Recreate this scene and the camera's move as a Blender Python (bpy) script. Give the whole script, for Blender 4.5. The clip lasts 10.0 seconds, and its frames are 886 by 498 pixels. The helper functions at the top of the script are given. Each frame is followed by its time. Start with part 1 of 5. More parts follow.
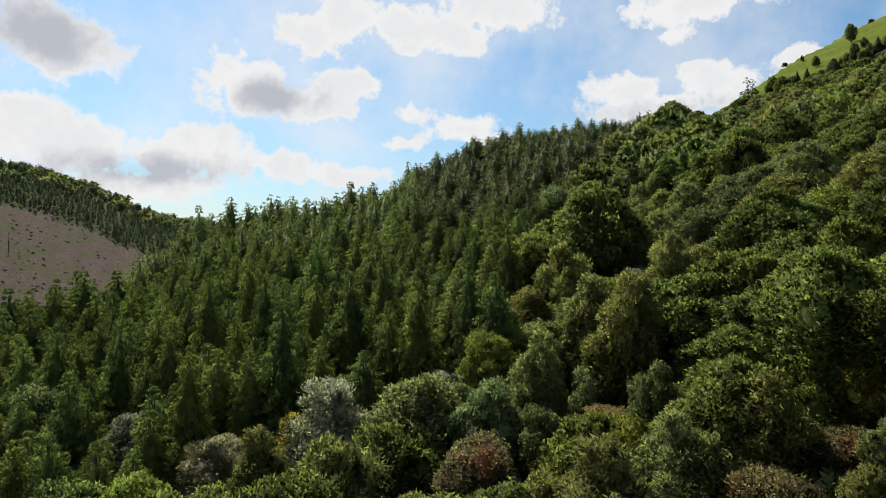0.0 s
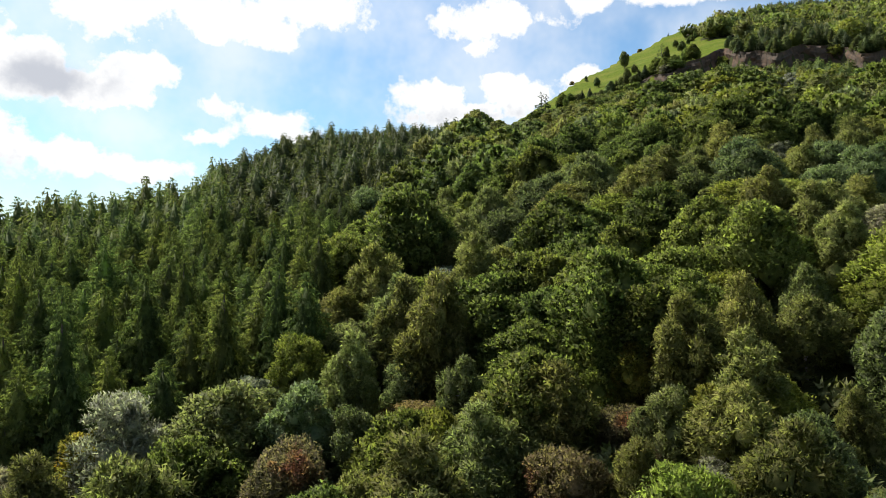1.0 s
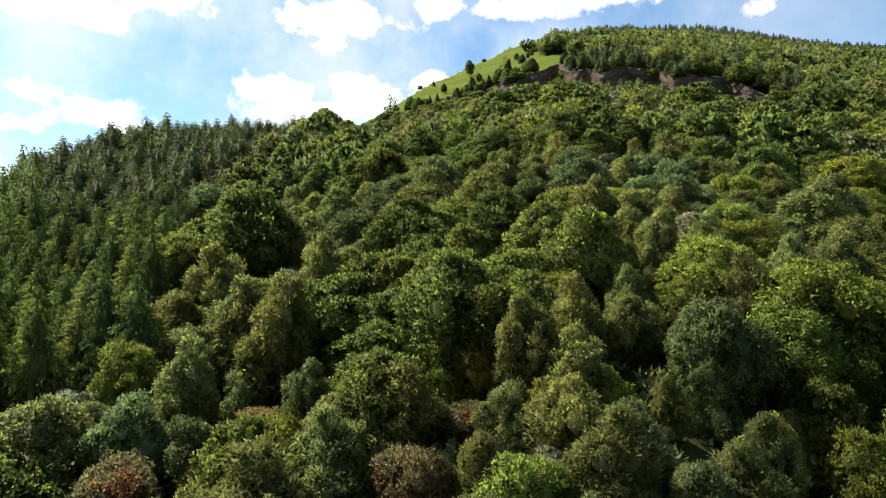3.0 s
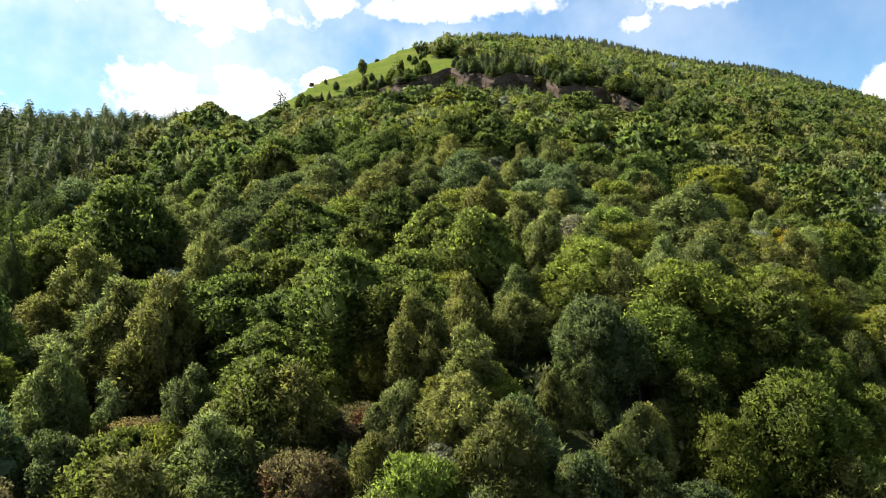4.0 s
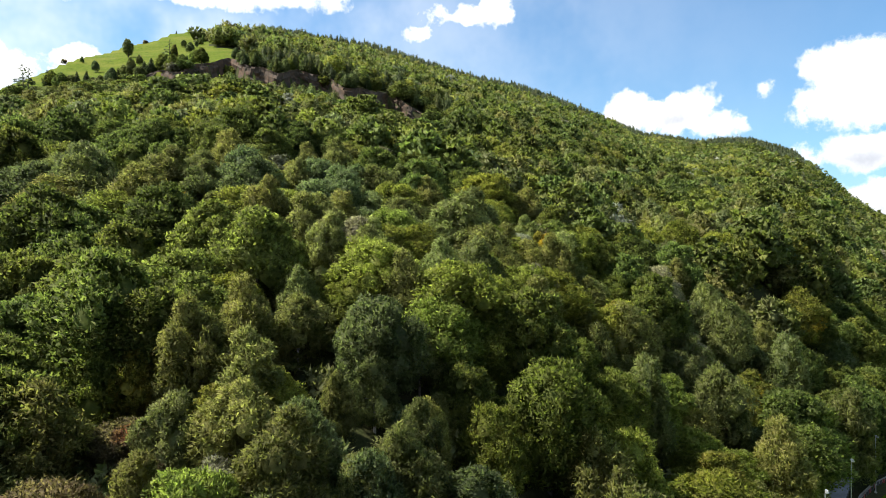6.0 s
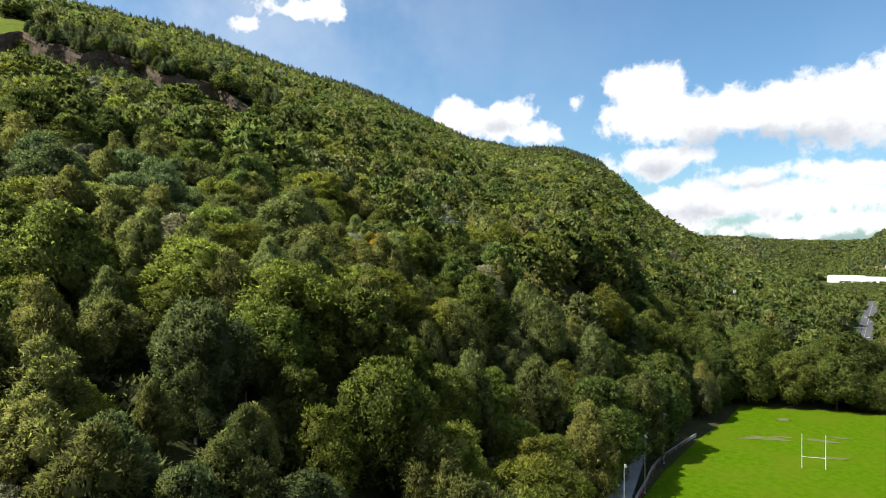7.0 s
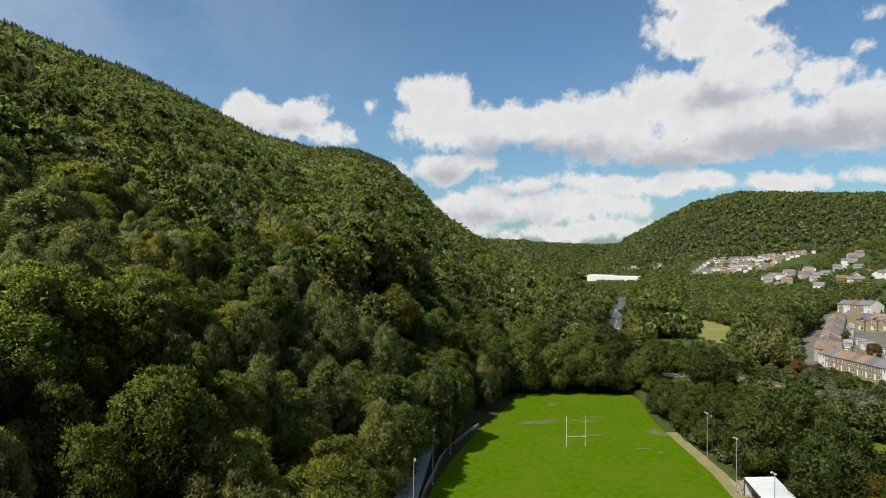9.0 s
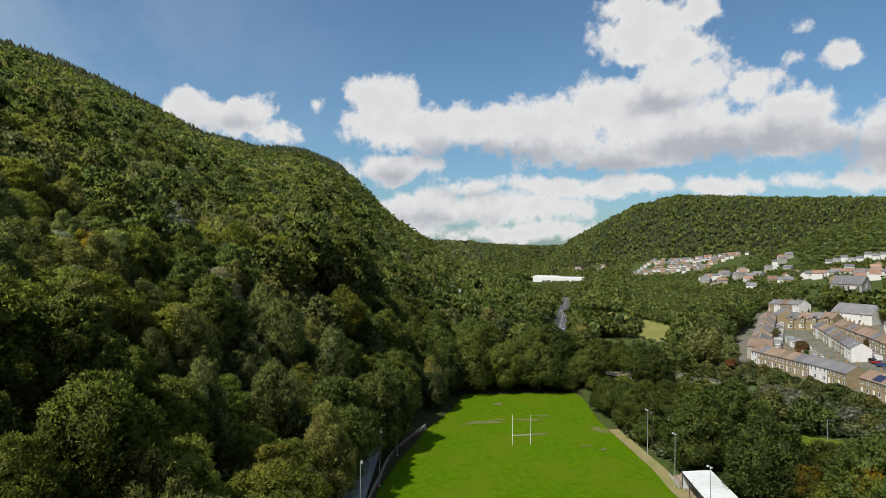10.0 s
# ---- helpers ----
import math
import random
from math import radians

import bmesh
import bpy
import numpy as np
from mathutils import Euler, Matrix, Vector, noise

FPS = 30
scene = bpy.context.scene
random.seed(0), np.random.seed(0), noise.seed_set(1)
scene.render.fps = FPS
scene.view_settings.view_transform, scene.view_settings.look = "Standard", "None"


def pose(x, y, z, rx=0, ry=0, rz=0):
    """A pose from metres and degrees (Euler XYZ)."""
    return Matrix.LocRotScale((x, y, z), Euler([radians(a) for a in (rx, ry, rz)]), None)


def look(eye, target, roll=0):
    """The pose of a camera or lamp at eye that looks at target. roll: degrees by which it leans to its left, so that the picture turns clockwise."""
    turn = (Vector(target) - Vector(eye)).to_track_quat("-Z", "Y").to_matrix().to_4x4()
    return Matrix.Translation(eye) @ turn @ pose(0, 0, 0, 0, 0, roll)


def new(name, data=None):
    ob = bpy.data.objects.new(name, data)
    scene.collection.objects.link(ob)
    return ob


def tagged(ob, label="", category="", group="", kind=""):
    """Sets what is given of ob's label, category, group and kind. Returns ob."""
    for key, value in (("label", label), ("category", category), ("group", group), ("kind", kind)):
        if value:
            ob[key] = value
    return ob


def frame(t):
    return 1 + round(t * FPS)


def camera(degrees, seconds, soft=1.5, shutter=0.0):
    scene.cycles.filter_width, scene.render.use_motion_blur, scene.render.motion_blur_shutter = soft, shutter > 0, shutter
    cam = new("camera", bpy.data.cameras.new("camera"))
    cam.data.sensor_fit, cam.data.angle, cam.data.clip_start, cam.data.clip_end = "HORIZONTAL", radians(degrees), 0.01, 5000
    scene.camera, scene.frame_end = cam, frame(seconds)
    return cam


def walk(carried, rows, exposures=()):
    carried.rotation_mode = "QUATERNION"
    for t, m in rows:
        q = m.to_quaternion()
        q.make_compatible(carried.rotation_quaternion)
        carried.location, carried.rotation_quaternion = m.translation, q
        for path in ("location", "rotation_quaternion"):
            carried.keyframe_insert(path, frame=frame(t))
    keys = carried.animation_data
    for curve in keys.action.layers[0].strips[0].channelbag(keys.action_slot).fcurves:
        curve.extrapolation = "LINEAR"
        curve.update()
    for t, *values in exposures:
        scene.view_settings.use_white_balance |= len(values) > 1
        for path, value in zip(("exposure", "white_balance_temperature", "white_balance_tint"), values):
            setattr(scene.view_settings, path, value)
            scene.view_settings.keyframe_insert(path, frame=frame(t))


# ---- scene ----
EYE = (0.0, 0.0, 58.0)
cam = camera(69.08, 10.0, soft=0.75)
# seconds, yaw, pitch, roll: the drone hovers and turns
TURN = (
    (0, 0.00, 0.25, 0.47),
    (0.1, -3.45, 0.22, 0.50),
    (0.2, -6.88, 0.18, 0.53),
    (0.3, -10.46, 0.15, 0.55),
    (0.4, -13.81, 0.11, 0.58),
    (0.5, -15.83, 0.08, 0.60),
    (0.6, -16.55, 0.09, 0.60),
    (1, -16.62, 0.13, 0.57),
    (1.5, -17.93, 0.15, 0.50),
    (2, -21.49, 0.14, 0.44),
    (2.2, -23.07, 0.14, 0.41),
    (3.3, -32.90, 0.11, 0.25),
    (3.5, -34.83, 0.11, 0.22),
    (4, -39.60, 0.11, 0.18),
    (4.5, -44.39, 0.11, 0.09),
    (5, -49.16, 0.12, 0.03),
    (5.2, -51.11, 0.12, 0.01),
    (6.3, -62.29, 0.17, -0.14),
    (6.5, -65.24, 0.17, -0.17),
    (7, -73.57, 0.19, -0.18),
    (7.5, -81.67, 0.21, -0.19),
    (7.8, -85.61, 0.23, -0.22),
    (8, -87.29, 0.24, -0.24),
    (8.5, -87.53, 0.31, -0.37),
    (9, -91.77, 0.39, -0.46),
    (9.2, -94.53, 0.41, -0.45),
    (9.5, -96.42, 0.43, -0.44),
    (10, -96.43, 0.52, -0.57),
)
walk(cam, [(t, pose(*EYE, 90 + p, r, yaw)) for t, yaw, p, r in TURN],
     exposures=[(0.0, 0.25), (0.5, 0.45), (2.0, 0.62), (4.5, 0.94), (6.5, 0.94), (7.0, 0.66), (8.0, 0.26), (10.0, 0.05)])

# ---- world and sun ----
SUN_AZ, SUN_EL = 33.5, 53.0     # degrees left of +y, degrees up
CLOUD_A = [(31.3, 16.4, 5.2, 3.2), (33.1, 10.9, 2.1, 1.6), (30.2, 8.7, 6.8, 2.6), (21.7, 8.1, 7.8, 2.5), (32.4, 9.8, 3.2, 2.1),
    (25.1, 5.5, 6.6, 1.8), (14.9, 7.7, 3.8, 1.1), (16.2, 14.1, 5.1, 3.4), (12.0, 13.0, 4.3, 2.3), (8.1, 14.3, 3.5, 1.2),
    (8.0, 19.5, 4.4, 2.2), (11.0, 18.5, 3.9, 2.2), (3.1, 19.4, 4.0, 2.5), (-5.0, 20.4, 6.0, 2.2), (-1.0, 18.7, 3.5, 1.8),
    (2.6, 17.6, 1.1, 1.1), (-20.7, 19.4, 6.6, 1.7), (-20.2, 17.7, 2.0, 1.1), (2.6, 12.0, 1.5, 0.9), (4.1, 9.5, 3.0, 0.7),
    (9.6, 6.8, 4.4, 0.9), (-1.9, 10.7, 3.5, 1.7)]
CLOUD_B = [(-15.8, 13.3, 3.4, 1.6), (-22.8, 13.7, 4.3, 1.6), (-19.0, 12.1, 7.0, 1.3), (-28.4, 15.0, 1.2, 0.6), (-30.2, 20.8, 3.0, 1.2),
    (-37.7, 20.8, 6.0, 1.1), (-43.2, 20.8, 5.9, 1.0), (-56.1, 18.5, 0.9, 0.3), (-61.1, 20.0, 3.5, 0.9), (-63.2, 20.4, 1.5, 1.3)]
CLOUD_C = [(-74.6, 11.8, 2.6, 1.6), (-78.6, 11.3, 3.2, 1.8), (-81.8, 10.3, 2.8, 1.2), (-85.5, 12.5, 0.6, 0.5), (-91.1, 13.6, 3.1, 1.8),
    (-93.1, 11.0, 5.5, 2.2), (-98.6, 11.3, 4.5, 1.9), (-105.1, 10.7, 5.9, 2.9), (-110.9, 12.7, 4.7, 2.8), (-116.4, 14.2, 4.0, 2.5),
    (-115.5, 11.1, 6.7, 3.2), (-121.6, 13.3, 2.5, 1.7), (-124.8, 11.3, 3.1, 1.7), (-122.0, 10.2, 6.1, 1.8), (-112.8, 8.8, 6.5, 1.4),
    (-113.7, 18.4, 4.4, 2.6), (-111.8, 20.2, 2.3, 1.3), (-117.7, 19.3, 1.8, 1.9), (-117.3, 17.2, 2.6, 1.5), (-113.2, 16.6, 2.8, 1.1),
    (-125.9, 9.0, 5.7, 1.7), (-130.7, 8.6, 4.1, 2.6)]
CLOUD_D = [(-92.1, 7.5, 4.0, 1.2), (-99.2, 6.1, 3.0, 0.9), (-95.2, 4.1, 6.5, 1.5), (-102.2, 4.2, 7.4, 1.5), (-107.6, 6.1, 5.8, 1.0),
    (-102.2, 2.1, 7.9, 0.9), (-111.9, 6.0, 7.0, 1.2), (-120.8, 5.8, 8.3, 0.8), (-127.5, 5.9, 5.2, 0.7), (-125.7, 17.7, 0.8, 0.6),
    (-128.2, 15.0, 1.3, 0.9), (-125.2, 15.2, 0.5, 0.3)]
# the sky behind the camera and overhead goes on with the same broken cumulus
CLOUD_E = [(50, 13, 9, 4), (68, 22, 10, 5), (88, 11, 11, 4), (110, 25, 9, 5), (130, 10, 12, 4), (152, 20, 10, 5), (172, 9, 9, 3),
    (-150, 12, 9, 4), (-168, 22, 10, 5), (-142, 26, 8, 4), (20, 36, 10, 5), (-40, 40, 14, 5), (-90, 38, 12, 6), (-130, 45, 14, 6)]
CLOUD_BASE = [(32.0, 16.7, 4.7, 2.4), (24.7, 6.8, 7.1, 1.6), (14.4, 13.3, 3.8, 1.8), (-101.2, 8.8, 8.9, 1.3), (-110.9, 8.0, 6.1, 1.1),
    (-119.9, 8.9, 8.4, 1.6), (-128.5, 8.0, 5.4, 1.7), (-92.1, 6.9, 3.0, 0.6), (-99.2, 5.4, 2.5, 0.4), (-115.5, 12.9, 2.7, 1.1),
    (-78.6, 10.6, 2.7, 0.6), (-95.2, 3.3, 5.5, 0.6), (-19.0, 11.9, 5.1, 0.6)]


class Nodes:
    """A short hand for node trees."""
    def __init__(self, tree):
        self.tree = tree
        tree.nodes.clear()

    def wire(self, n, ins):
        for key, v in (ins.items() if isinstance(ins, dict) else enumerate(ins)):
            if isinstance(v, bpy.types.NodeSocket):
                self.tree.links.new(v, n.inputs[key])
            elif v is not None:
                n.inputs[key].default_value = v
        return n

    def add(self, kind, ins=(), out=0):
        n = self.wire(self.tree.nodes.new(kind), ins)
        return n.outputs[out] if len(n.outputs) else None

    def math(self, op, *ins, clamp=False):
        n = self.tree.nodes.new("ShaderNodeMath")
        n.operation, n.use_clamp = op, clamp
        return self.wire(n, ins).outputs[0]

    def vec(self, op, *ins):
        n = self.tree.nodes.new("ShaderNodeVectorMath")
        n.operation = op
        return self.wire(n, ins).outputs[1 if op == "LENGTH" else 0]

    def ramp(self, fac, lo, hi, a=0.0, b=1.0):
        n = self.tree.nodes.new("ShaderNodeMapRange")
        n.interpolation_type = "SMOOTHSTEP"
        return self.wire(n, (fac, lo, hi, a, b)).outputs[0]

    def mix(self, fac, a, b, blend="MIX"):
        n = self.tree.nodes.new("ShaderNodeMix")
        n.data_type, n.blend_type = "RGBA", blend
        for i, v in ((0, fac), (6, a), (7, b)):
            if isinstance(v, bpy.types.NodeSocket):
                self.tree.links.new(v, n.inputs[i])
            else:
                n.inputs[i].default_value = (*v, 1) if isinstance(v, tuple) and len(v) == 3 else v
        return n.outputs[2]

    def noise(self, vec, scale, detail=4.0, rough=0.55, out=0, distortion=0.0):
        return self.add("ShaderNodeTexNoise", {"Vector": vec, "Scale": scale, "Detail": detail, "Roughness": rough,
                                                "Distortion": distortion}, out=out)


def make_world():
    world = bpy.data.worlds.new("sky")
    world.use_nodes = True
    scene.world = world
    n = Nodes(world.node_tree)
    way = n.add("ShaderNodeTexCoord")
    sep = n.tree.nodes.new("ShaderNodeSeparateXYZ")
    n.tree.links.new(way, sep.inputs[0])
    x, y, z = sep.outputs
    az = n.math("MULTIPLY", n.math("ARCTAN2", n.math("MULTIPLY", x, -1.0), y), 180 / math.pi)
    el = n.math("MULTIPLY", n.math("ARCSINE", z), 180 / math.pi)
    here = n.add("ShaderNodeCombineXYZ", (az, el))
    wob = n.noise(way, 9.0, 5.0, 0.6, out=1)
    wob = n.vec("MULTIPLY", n.vec("SUBTRACT", wob, (0.5, 0.5, 0.5)), (4.0, 2.6, 0.0))
    here = n.vec("ADD", here, wob)
    here_flat = n.vec("MULTIPLY", here, (1.0, 1.0, 0.0))

    def field(puffs):
        best = None
        for a, e, w, h in puffs:
            d = n.vec("LENGTH", n.vec("MULTIPLY", n.vec("SUBTRACT", here_flat, (a, e, 0)), (1 / w, 1 / h, 0)))
            k = min(1.0, h / 1.4)
            d = n.math("ADD", n.math("MULTIPLY", d, k), 1 - k) if k < 1 else d
            best = d if best is None else n.math("SMOOTH_MIN", best, d, 0.25)
        return n.math("SUBTRACT", 1.0, best)

    fluff = n.noise(way, 17.0, 10.0, 0.60)
    fine = n.noise(way, 70.0, 6.0, 0.6)
    rag = n.math("ADD", n.math("MULTIPLY", n.math("SUBTRACT", fluff, 0.5), 2.3), n.math("MULTIPLY", n.math("SUBTRACT", fine, 0.5), 0.6))
    body = n.math("ADD", field(CLOUD_A + CLOUD_B + CLOUD_C + CLOUD_D + CLOUD_E), rag)
    mask = n.ramp(body, -0.16, 0.34)
    veil = n.math("MULTIPLY", n.ramp(n.noise(way, 4.0, 5.0, 0.6), 0.34, 0.70, 0.0, 0.6), n.ramp(az, -95.0, -15.0, 0.05, 1.0))
    mask = n.math("MAXIMUM", mask, veil)
    base = n.math("ADD", field(CLOUD_BASE), n.math("MULTIPLY", rag, 0.7))
    grey = n.ramp(base, -0.35, 0.75)
    thick = n.ramp(n.math("ADD", body, n.math("MULTIPLY", n.math("SUBTRACT", fluff, 0.5), 2.0)), 0.1, 1.0)
    tone = n.mix(n.math("MULTIPLY", thick, 0.22), (1.0, 1.0, 1.0), (0.66, 0.69, 0.75))
    tone = n.mix(n.math("MULTIPLY", grey, 0.85), tone, (0.50, 0.53, 0.60))
    sky = n.tree.nodes.new("ShaderNodeTexSky")
    sky.sky_type, sky.sun_disc = "NISHITA", False
    sky.sun_elevation, sky.sun_rotation = radians(SUN_EL), radians(-SUN_AZ)
    sky.altitude, sky.air_density, sky.dust_density, sky.ozone_density = 100.0, 1.0, 1.4, 1.2
    blue = n.add("ShaderNodeBackground", (n.mix(1.0, sky.outputs[0], (0.78, 1.06, 1.19), "MULTIPLY"), SKY))
    white = n.add("ShaderNodeBackground", (tone, CLOUD))
    both = n.add("ShaderNodeMixShader", (mask, blue, white))
    n.add("ShaderNodeOutputWorld", (both,))


SKY, CLOUD = 0.092, 0.74
make_world()
sun = new("sun", bpy.data.lights.new("sun", "SUN"))
sun.data.energy, sun.data.angle, sun.data.color = 5.0, radians(0.53), (1.0, 0.95, 0.87)
SUN_WAY = Vector((-math.sin(radians(SUN_AZ)) * math.cos(radians(SUN_EL)), math.cos(radians(SUN_AZ)) * math.cos(radians(SUN_EL)),
                  math.sin(radians(SUN_EL))))
sun.matrix_world = look(SUN_WAY * 300, (0, 0, 0))


# ---- materials ----
def material(name, colours, scale=2.0, rough=0.8, bump=0.3, bump_scale=None, metal=0.0, coat=0.0, per="", spread=0.0, stain=0.35,
             translucent=0.0, spec=0.3):
    """Colours blended by coarse and fine noise in metres; per: 'object' or 'island' shifts each piece's brightness by spread."""
    m = bpy.data.materials.new(name)
    m.use_nodes = True
    n = Nodes(m.node_tree)
    at = n.add("ShaderNodeNewGeometry")
    coarse = n.noise(at, 0.35 * scale, 3.0)
    fine = n.noise(at, 3.0 * scale, 5.0, 0.65)
    c = n.mix(n.ramp(fine, 0.3, 0.7), colours[0], colours[1])
    c = n.mix(n.math("MULTIPLY", n.ramp(coarse, 0.42, 0.68), stain * 2, clamp=True), c, colours[-1])
    if per:
        who = n.add("ShaderNodeObjectInfo", out=5) if per == "object" else n.add("ShaderNodeNewGeometry", out=8)
        lift = n.math("ADD", 1.0 - spread, n.math("MULTIPLY", who, 2 * spread))
        c = n.mix(1.0, c, n.add("ShaderNodeCombineXYZ", (lift, lift, lift)), "MULTIPLY")
    ins = {"Base Color": c, "Roughness": rough, "Metallic": metal, "Coat Weight": coat, "Specular IOR Level": spec}
    if bump:
        ins["Normal"] = n.add("ShaderNodeBump", {"Strength": bump, "Distance": 0.1 / scale, "Height": n.noise(at, bump_scale or 6 * scale, 5.0, 0.7)})
    s = n.add("ShaderNodeBsdfPrincipled", ins)
    n.add("ShaderNodeOutputMaterial", (s,))
    return m


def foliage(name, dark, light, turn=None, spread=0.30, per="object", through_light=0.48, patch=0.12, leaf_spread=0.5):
    """Leaves: colour shifts from tree to tree, from clump to clump and leaf to leaf; light passes through them."""
    m = bpy.data.materials.new(name)
    m.use_nodes = True
    n = Nodes(m.node_tree)
    at = n.add("ShaderNodeNewGeometry")
    isle = n.add("ShaderNodeNewGeometry", out=8)
    if per == "object":
        who = n.add("ShaderNodeObjectInfo", out=5)
    else:
        tag = n.tree.nodes.new("ShaderNodeAttribute")
        tag.attribute_name = "tint"
        who = tag.outputs[2]
    hue = n.math("FRACT", n.math("MULTIPLY", who, 7.31))
    c = n.mix(n.ramp(n.noise(at, 0.45, 3.0, 0.6), 0.3, 0.7), dark, light)
    c = n.mix(1.0, c, n.mix(hue, (0.88, 1.0, 1.12), (1.10, 1.02, 0.92)), "MULTIPLY")
    if turn:
        c = n.mix(n.ramp(n.noise(at, patch, 3.0, 0.6), 0.56, 0.72), c, turn)
    speck = n.ramp(n.noise(at, 1.6, 4.0, 0.7), 0.3, 0.7, 0.82, 1.16)
    lift = n.math("MULTIPLY", n.math("ADD", 1 - spread, n.math("MULTIPLY", who, 2 * spread)), n.math("ADD", 1 - leaf_spread / 2, n.math("MULTIPLY", isle, leaf_spread)))
    lift = n.math("MULTIPLY", lift, speck)
    c = n.mix(1.0, c, n.add("ShaderNodeCombineXYZ", (lift, lift, lift)), "MULTIPLY")
    face = n.add("ShaderNodeBsdfPrincipled", {"Base Color": c, "Roughness": 0.65, "Specular IOR Level": 0.13})
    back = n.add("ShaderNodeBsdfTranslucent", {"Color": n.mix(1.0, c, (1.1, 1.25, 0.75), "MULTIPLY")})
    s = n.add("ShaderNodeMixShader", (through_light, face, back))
    n.add("ShaderNodeOutputMaterial", (s,))
    return m


LEAF = {
    "sycamore": ((0.098, 0.123, 0.033), (0.222, 0.244, 0.069), None),
    "birch": ((0.162, 0.172, 0.059), (0.300, 0.290, 0.110), None),
    "larch": ((0.098, 0.122, 0.036), (0.198, 0.222, 0.068), None),
    "willow": ((0.228, 0.220, 0.166), (0.359, 0.336, 0.262), None),
    "maple": ((0.160, 0.165, 0.036), (0.314, 0.275, 0.064), (0.570, 0.341, 0.031)),
    "spruce": ((0.064, 0.079, 0.041), (0.137, 0.149, 0.072), None),
    "hawthorn": ((0.148, 0.123, 0.064), (0.279, 0.209, 0.114), (0.376, 0.143, 0.086)),
    "alder": ((0.115, 0.142, 0.059), (0.228, 0.246, 0.115), None),
    "pine": ((0.058, 0.073, 0.027), (0.122, 0.134, 0.044), None),
    "fir": ((0.050, 0.062, 0.032), (0.095, 0.105, 0.050), None),
    "ash": ((0.160, 0.182, 0.038), (0.308, 0.314, 0.072), None),
}
# same kinds twice: near leaves pass extra light to brighten their self-shaded crowns
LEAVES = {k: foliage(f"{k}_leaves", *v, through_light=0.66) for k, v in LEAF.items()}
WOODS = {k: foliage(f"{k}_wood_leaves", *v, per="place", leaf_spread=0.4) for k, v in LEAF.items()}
BARK = material("bark", [(0.07, 0.055, 0.04), (0.14, 0.115, 0.09), (0.05, 0.045, 0.035)], 3.0, 0.9, 0.6)
BIRCH_BARK = material("birch_bark", [(0.55, 0.52, 0.47), (0.35, 0.33, 0.30), (0.10, 0.09, 0.08)], 3.0, 0.8, 0.4)
FLOOR = material("forest_floor", [(0.030, 0.040, 0.014), (0.060, 0.065, 0.025), (0.045, 0.032, 0.020)], 0.6, 0.95, 0.6, spec=0.05)
MEADOW = material("hill_grass", [(0.058, 0.088, 0.010), (0.118, 0.150, 0.016), (0.145, 0.150, 0.028)], 0.14, 0.9, 0.5, 1.5, spec=0.03)
CLEARED = material("felled_ground", [(0.070, 0.050, 0.040), (0.125, 0.096, 0.080), (0.070, 0.076, 0.032)], 0.16, 0.95, 0.5, 0.8, spec=0.02)


# ---- the lie of the land ----
def smooth(a, b, v):
    s = np.clip((v - a) / (b - a), 0, 1)
    return s * s * (3 - 2 * s)


# the near hillside: bearing (degrees left of +y), skyline angle, distance of the skyline
HILL_AZ = [-104, -98, -95.5, -92, -90, -87.2, -84.2, -80, -76, -71.6, -66, -60, -52, -46, -40, -36, -32.6, -27.8, -24, -21, -17, -12, -5,
           0.6, 4.7, 11.6, 17.7, 20, 23, 27, 32, 40]
HILL_UP = [-1.5, -0.2, 1.2, 3.3, 5.2, 8.0, 9.1, 9.3, 10.1, 12.1, 14.3, 15.8, 17.9, 18.7, 18.8, 18.0, 17.0, 15.2, 13.2, 12.2, 11.5, 11.6, 11.0,
           8.9, 6.0, 4.2, 3.5, 2.6, 0.9, -1.9, -3.8, -6]
HILL_R = [1200, 1250, 1300, 1350, 1400, 1450, 1450, 1300, 1150, 1050, 1000, 950, 900, 850, 780, 720, 640, 500, 430, 400, 390, 370, 340,
          300, 290, 280, 270, 260, 250, 230, 210, 190]
# farther hills: bearings, skyline angles, distance of their foot, distance of their crest
FAR_HILLS = [
    ([14, 20, 22, 25, 29, 32, 34.5, 45, 60, 90, 180], [-1, 2.4, 2.8, 3.5, 5.4, 6.2, 6.6, 7, 5, 4, 4], 430, 1000),
    ([-180, -140, -131, -123.6, -119, -116.5, -113.3, -110, -108, -106.5, -104], [3, 4, 4.4, 4.6, 4.9, 5.0, 4.3, 2.6, 1.5, 0.3, -2], 1900, 2700),
    ([-180, -140, -131, -126.7, -124, -121.5], [4, 4, 3.4, 2.2, 0.7, -1.4], 760, 1450),
    ([-96, -99, -101, -104.5][::-1], [1.2, 1.1, 0.8, -0.6][::-1], 2000, 2800),
    ([-112, -108, -105, -101, -97, -94], [0.6, 1.0, 0.8, 0.95, 0.6, 0.2], 3300, 4400),
]
FIELD_LEFT = ([60, 158, 179, 216, 240, 268], [6, -2.3, -7.8, -20.3, -31, -40])
FIELD_RIGHT = ([60, 152, 168, 190, 220, 256], [-70, -75.3, -77.6, -78.7, -80.7, -87])


def field_gap(x, y):
    """How far a place lies outside the playing field, in metres; negative inside."""
    left = np.interp(x, *FIELD_LEFT)
    right = np.interp(x, *FIELD_RIGHT)
    return np.maximum(np.maximum(y - left, right - y), np.maximum(50 - x, x - 262 - (y + 64) * 0.1))


def bearing(x, y):
    return np.degrees(np.arctan2(-x, y)), np.hypot(x, y)


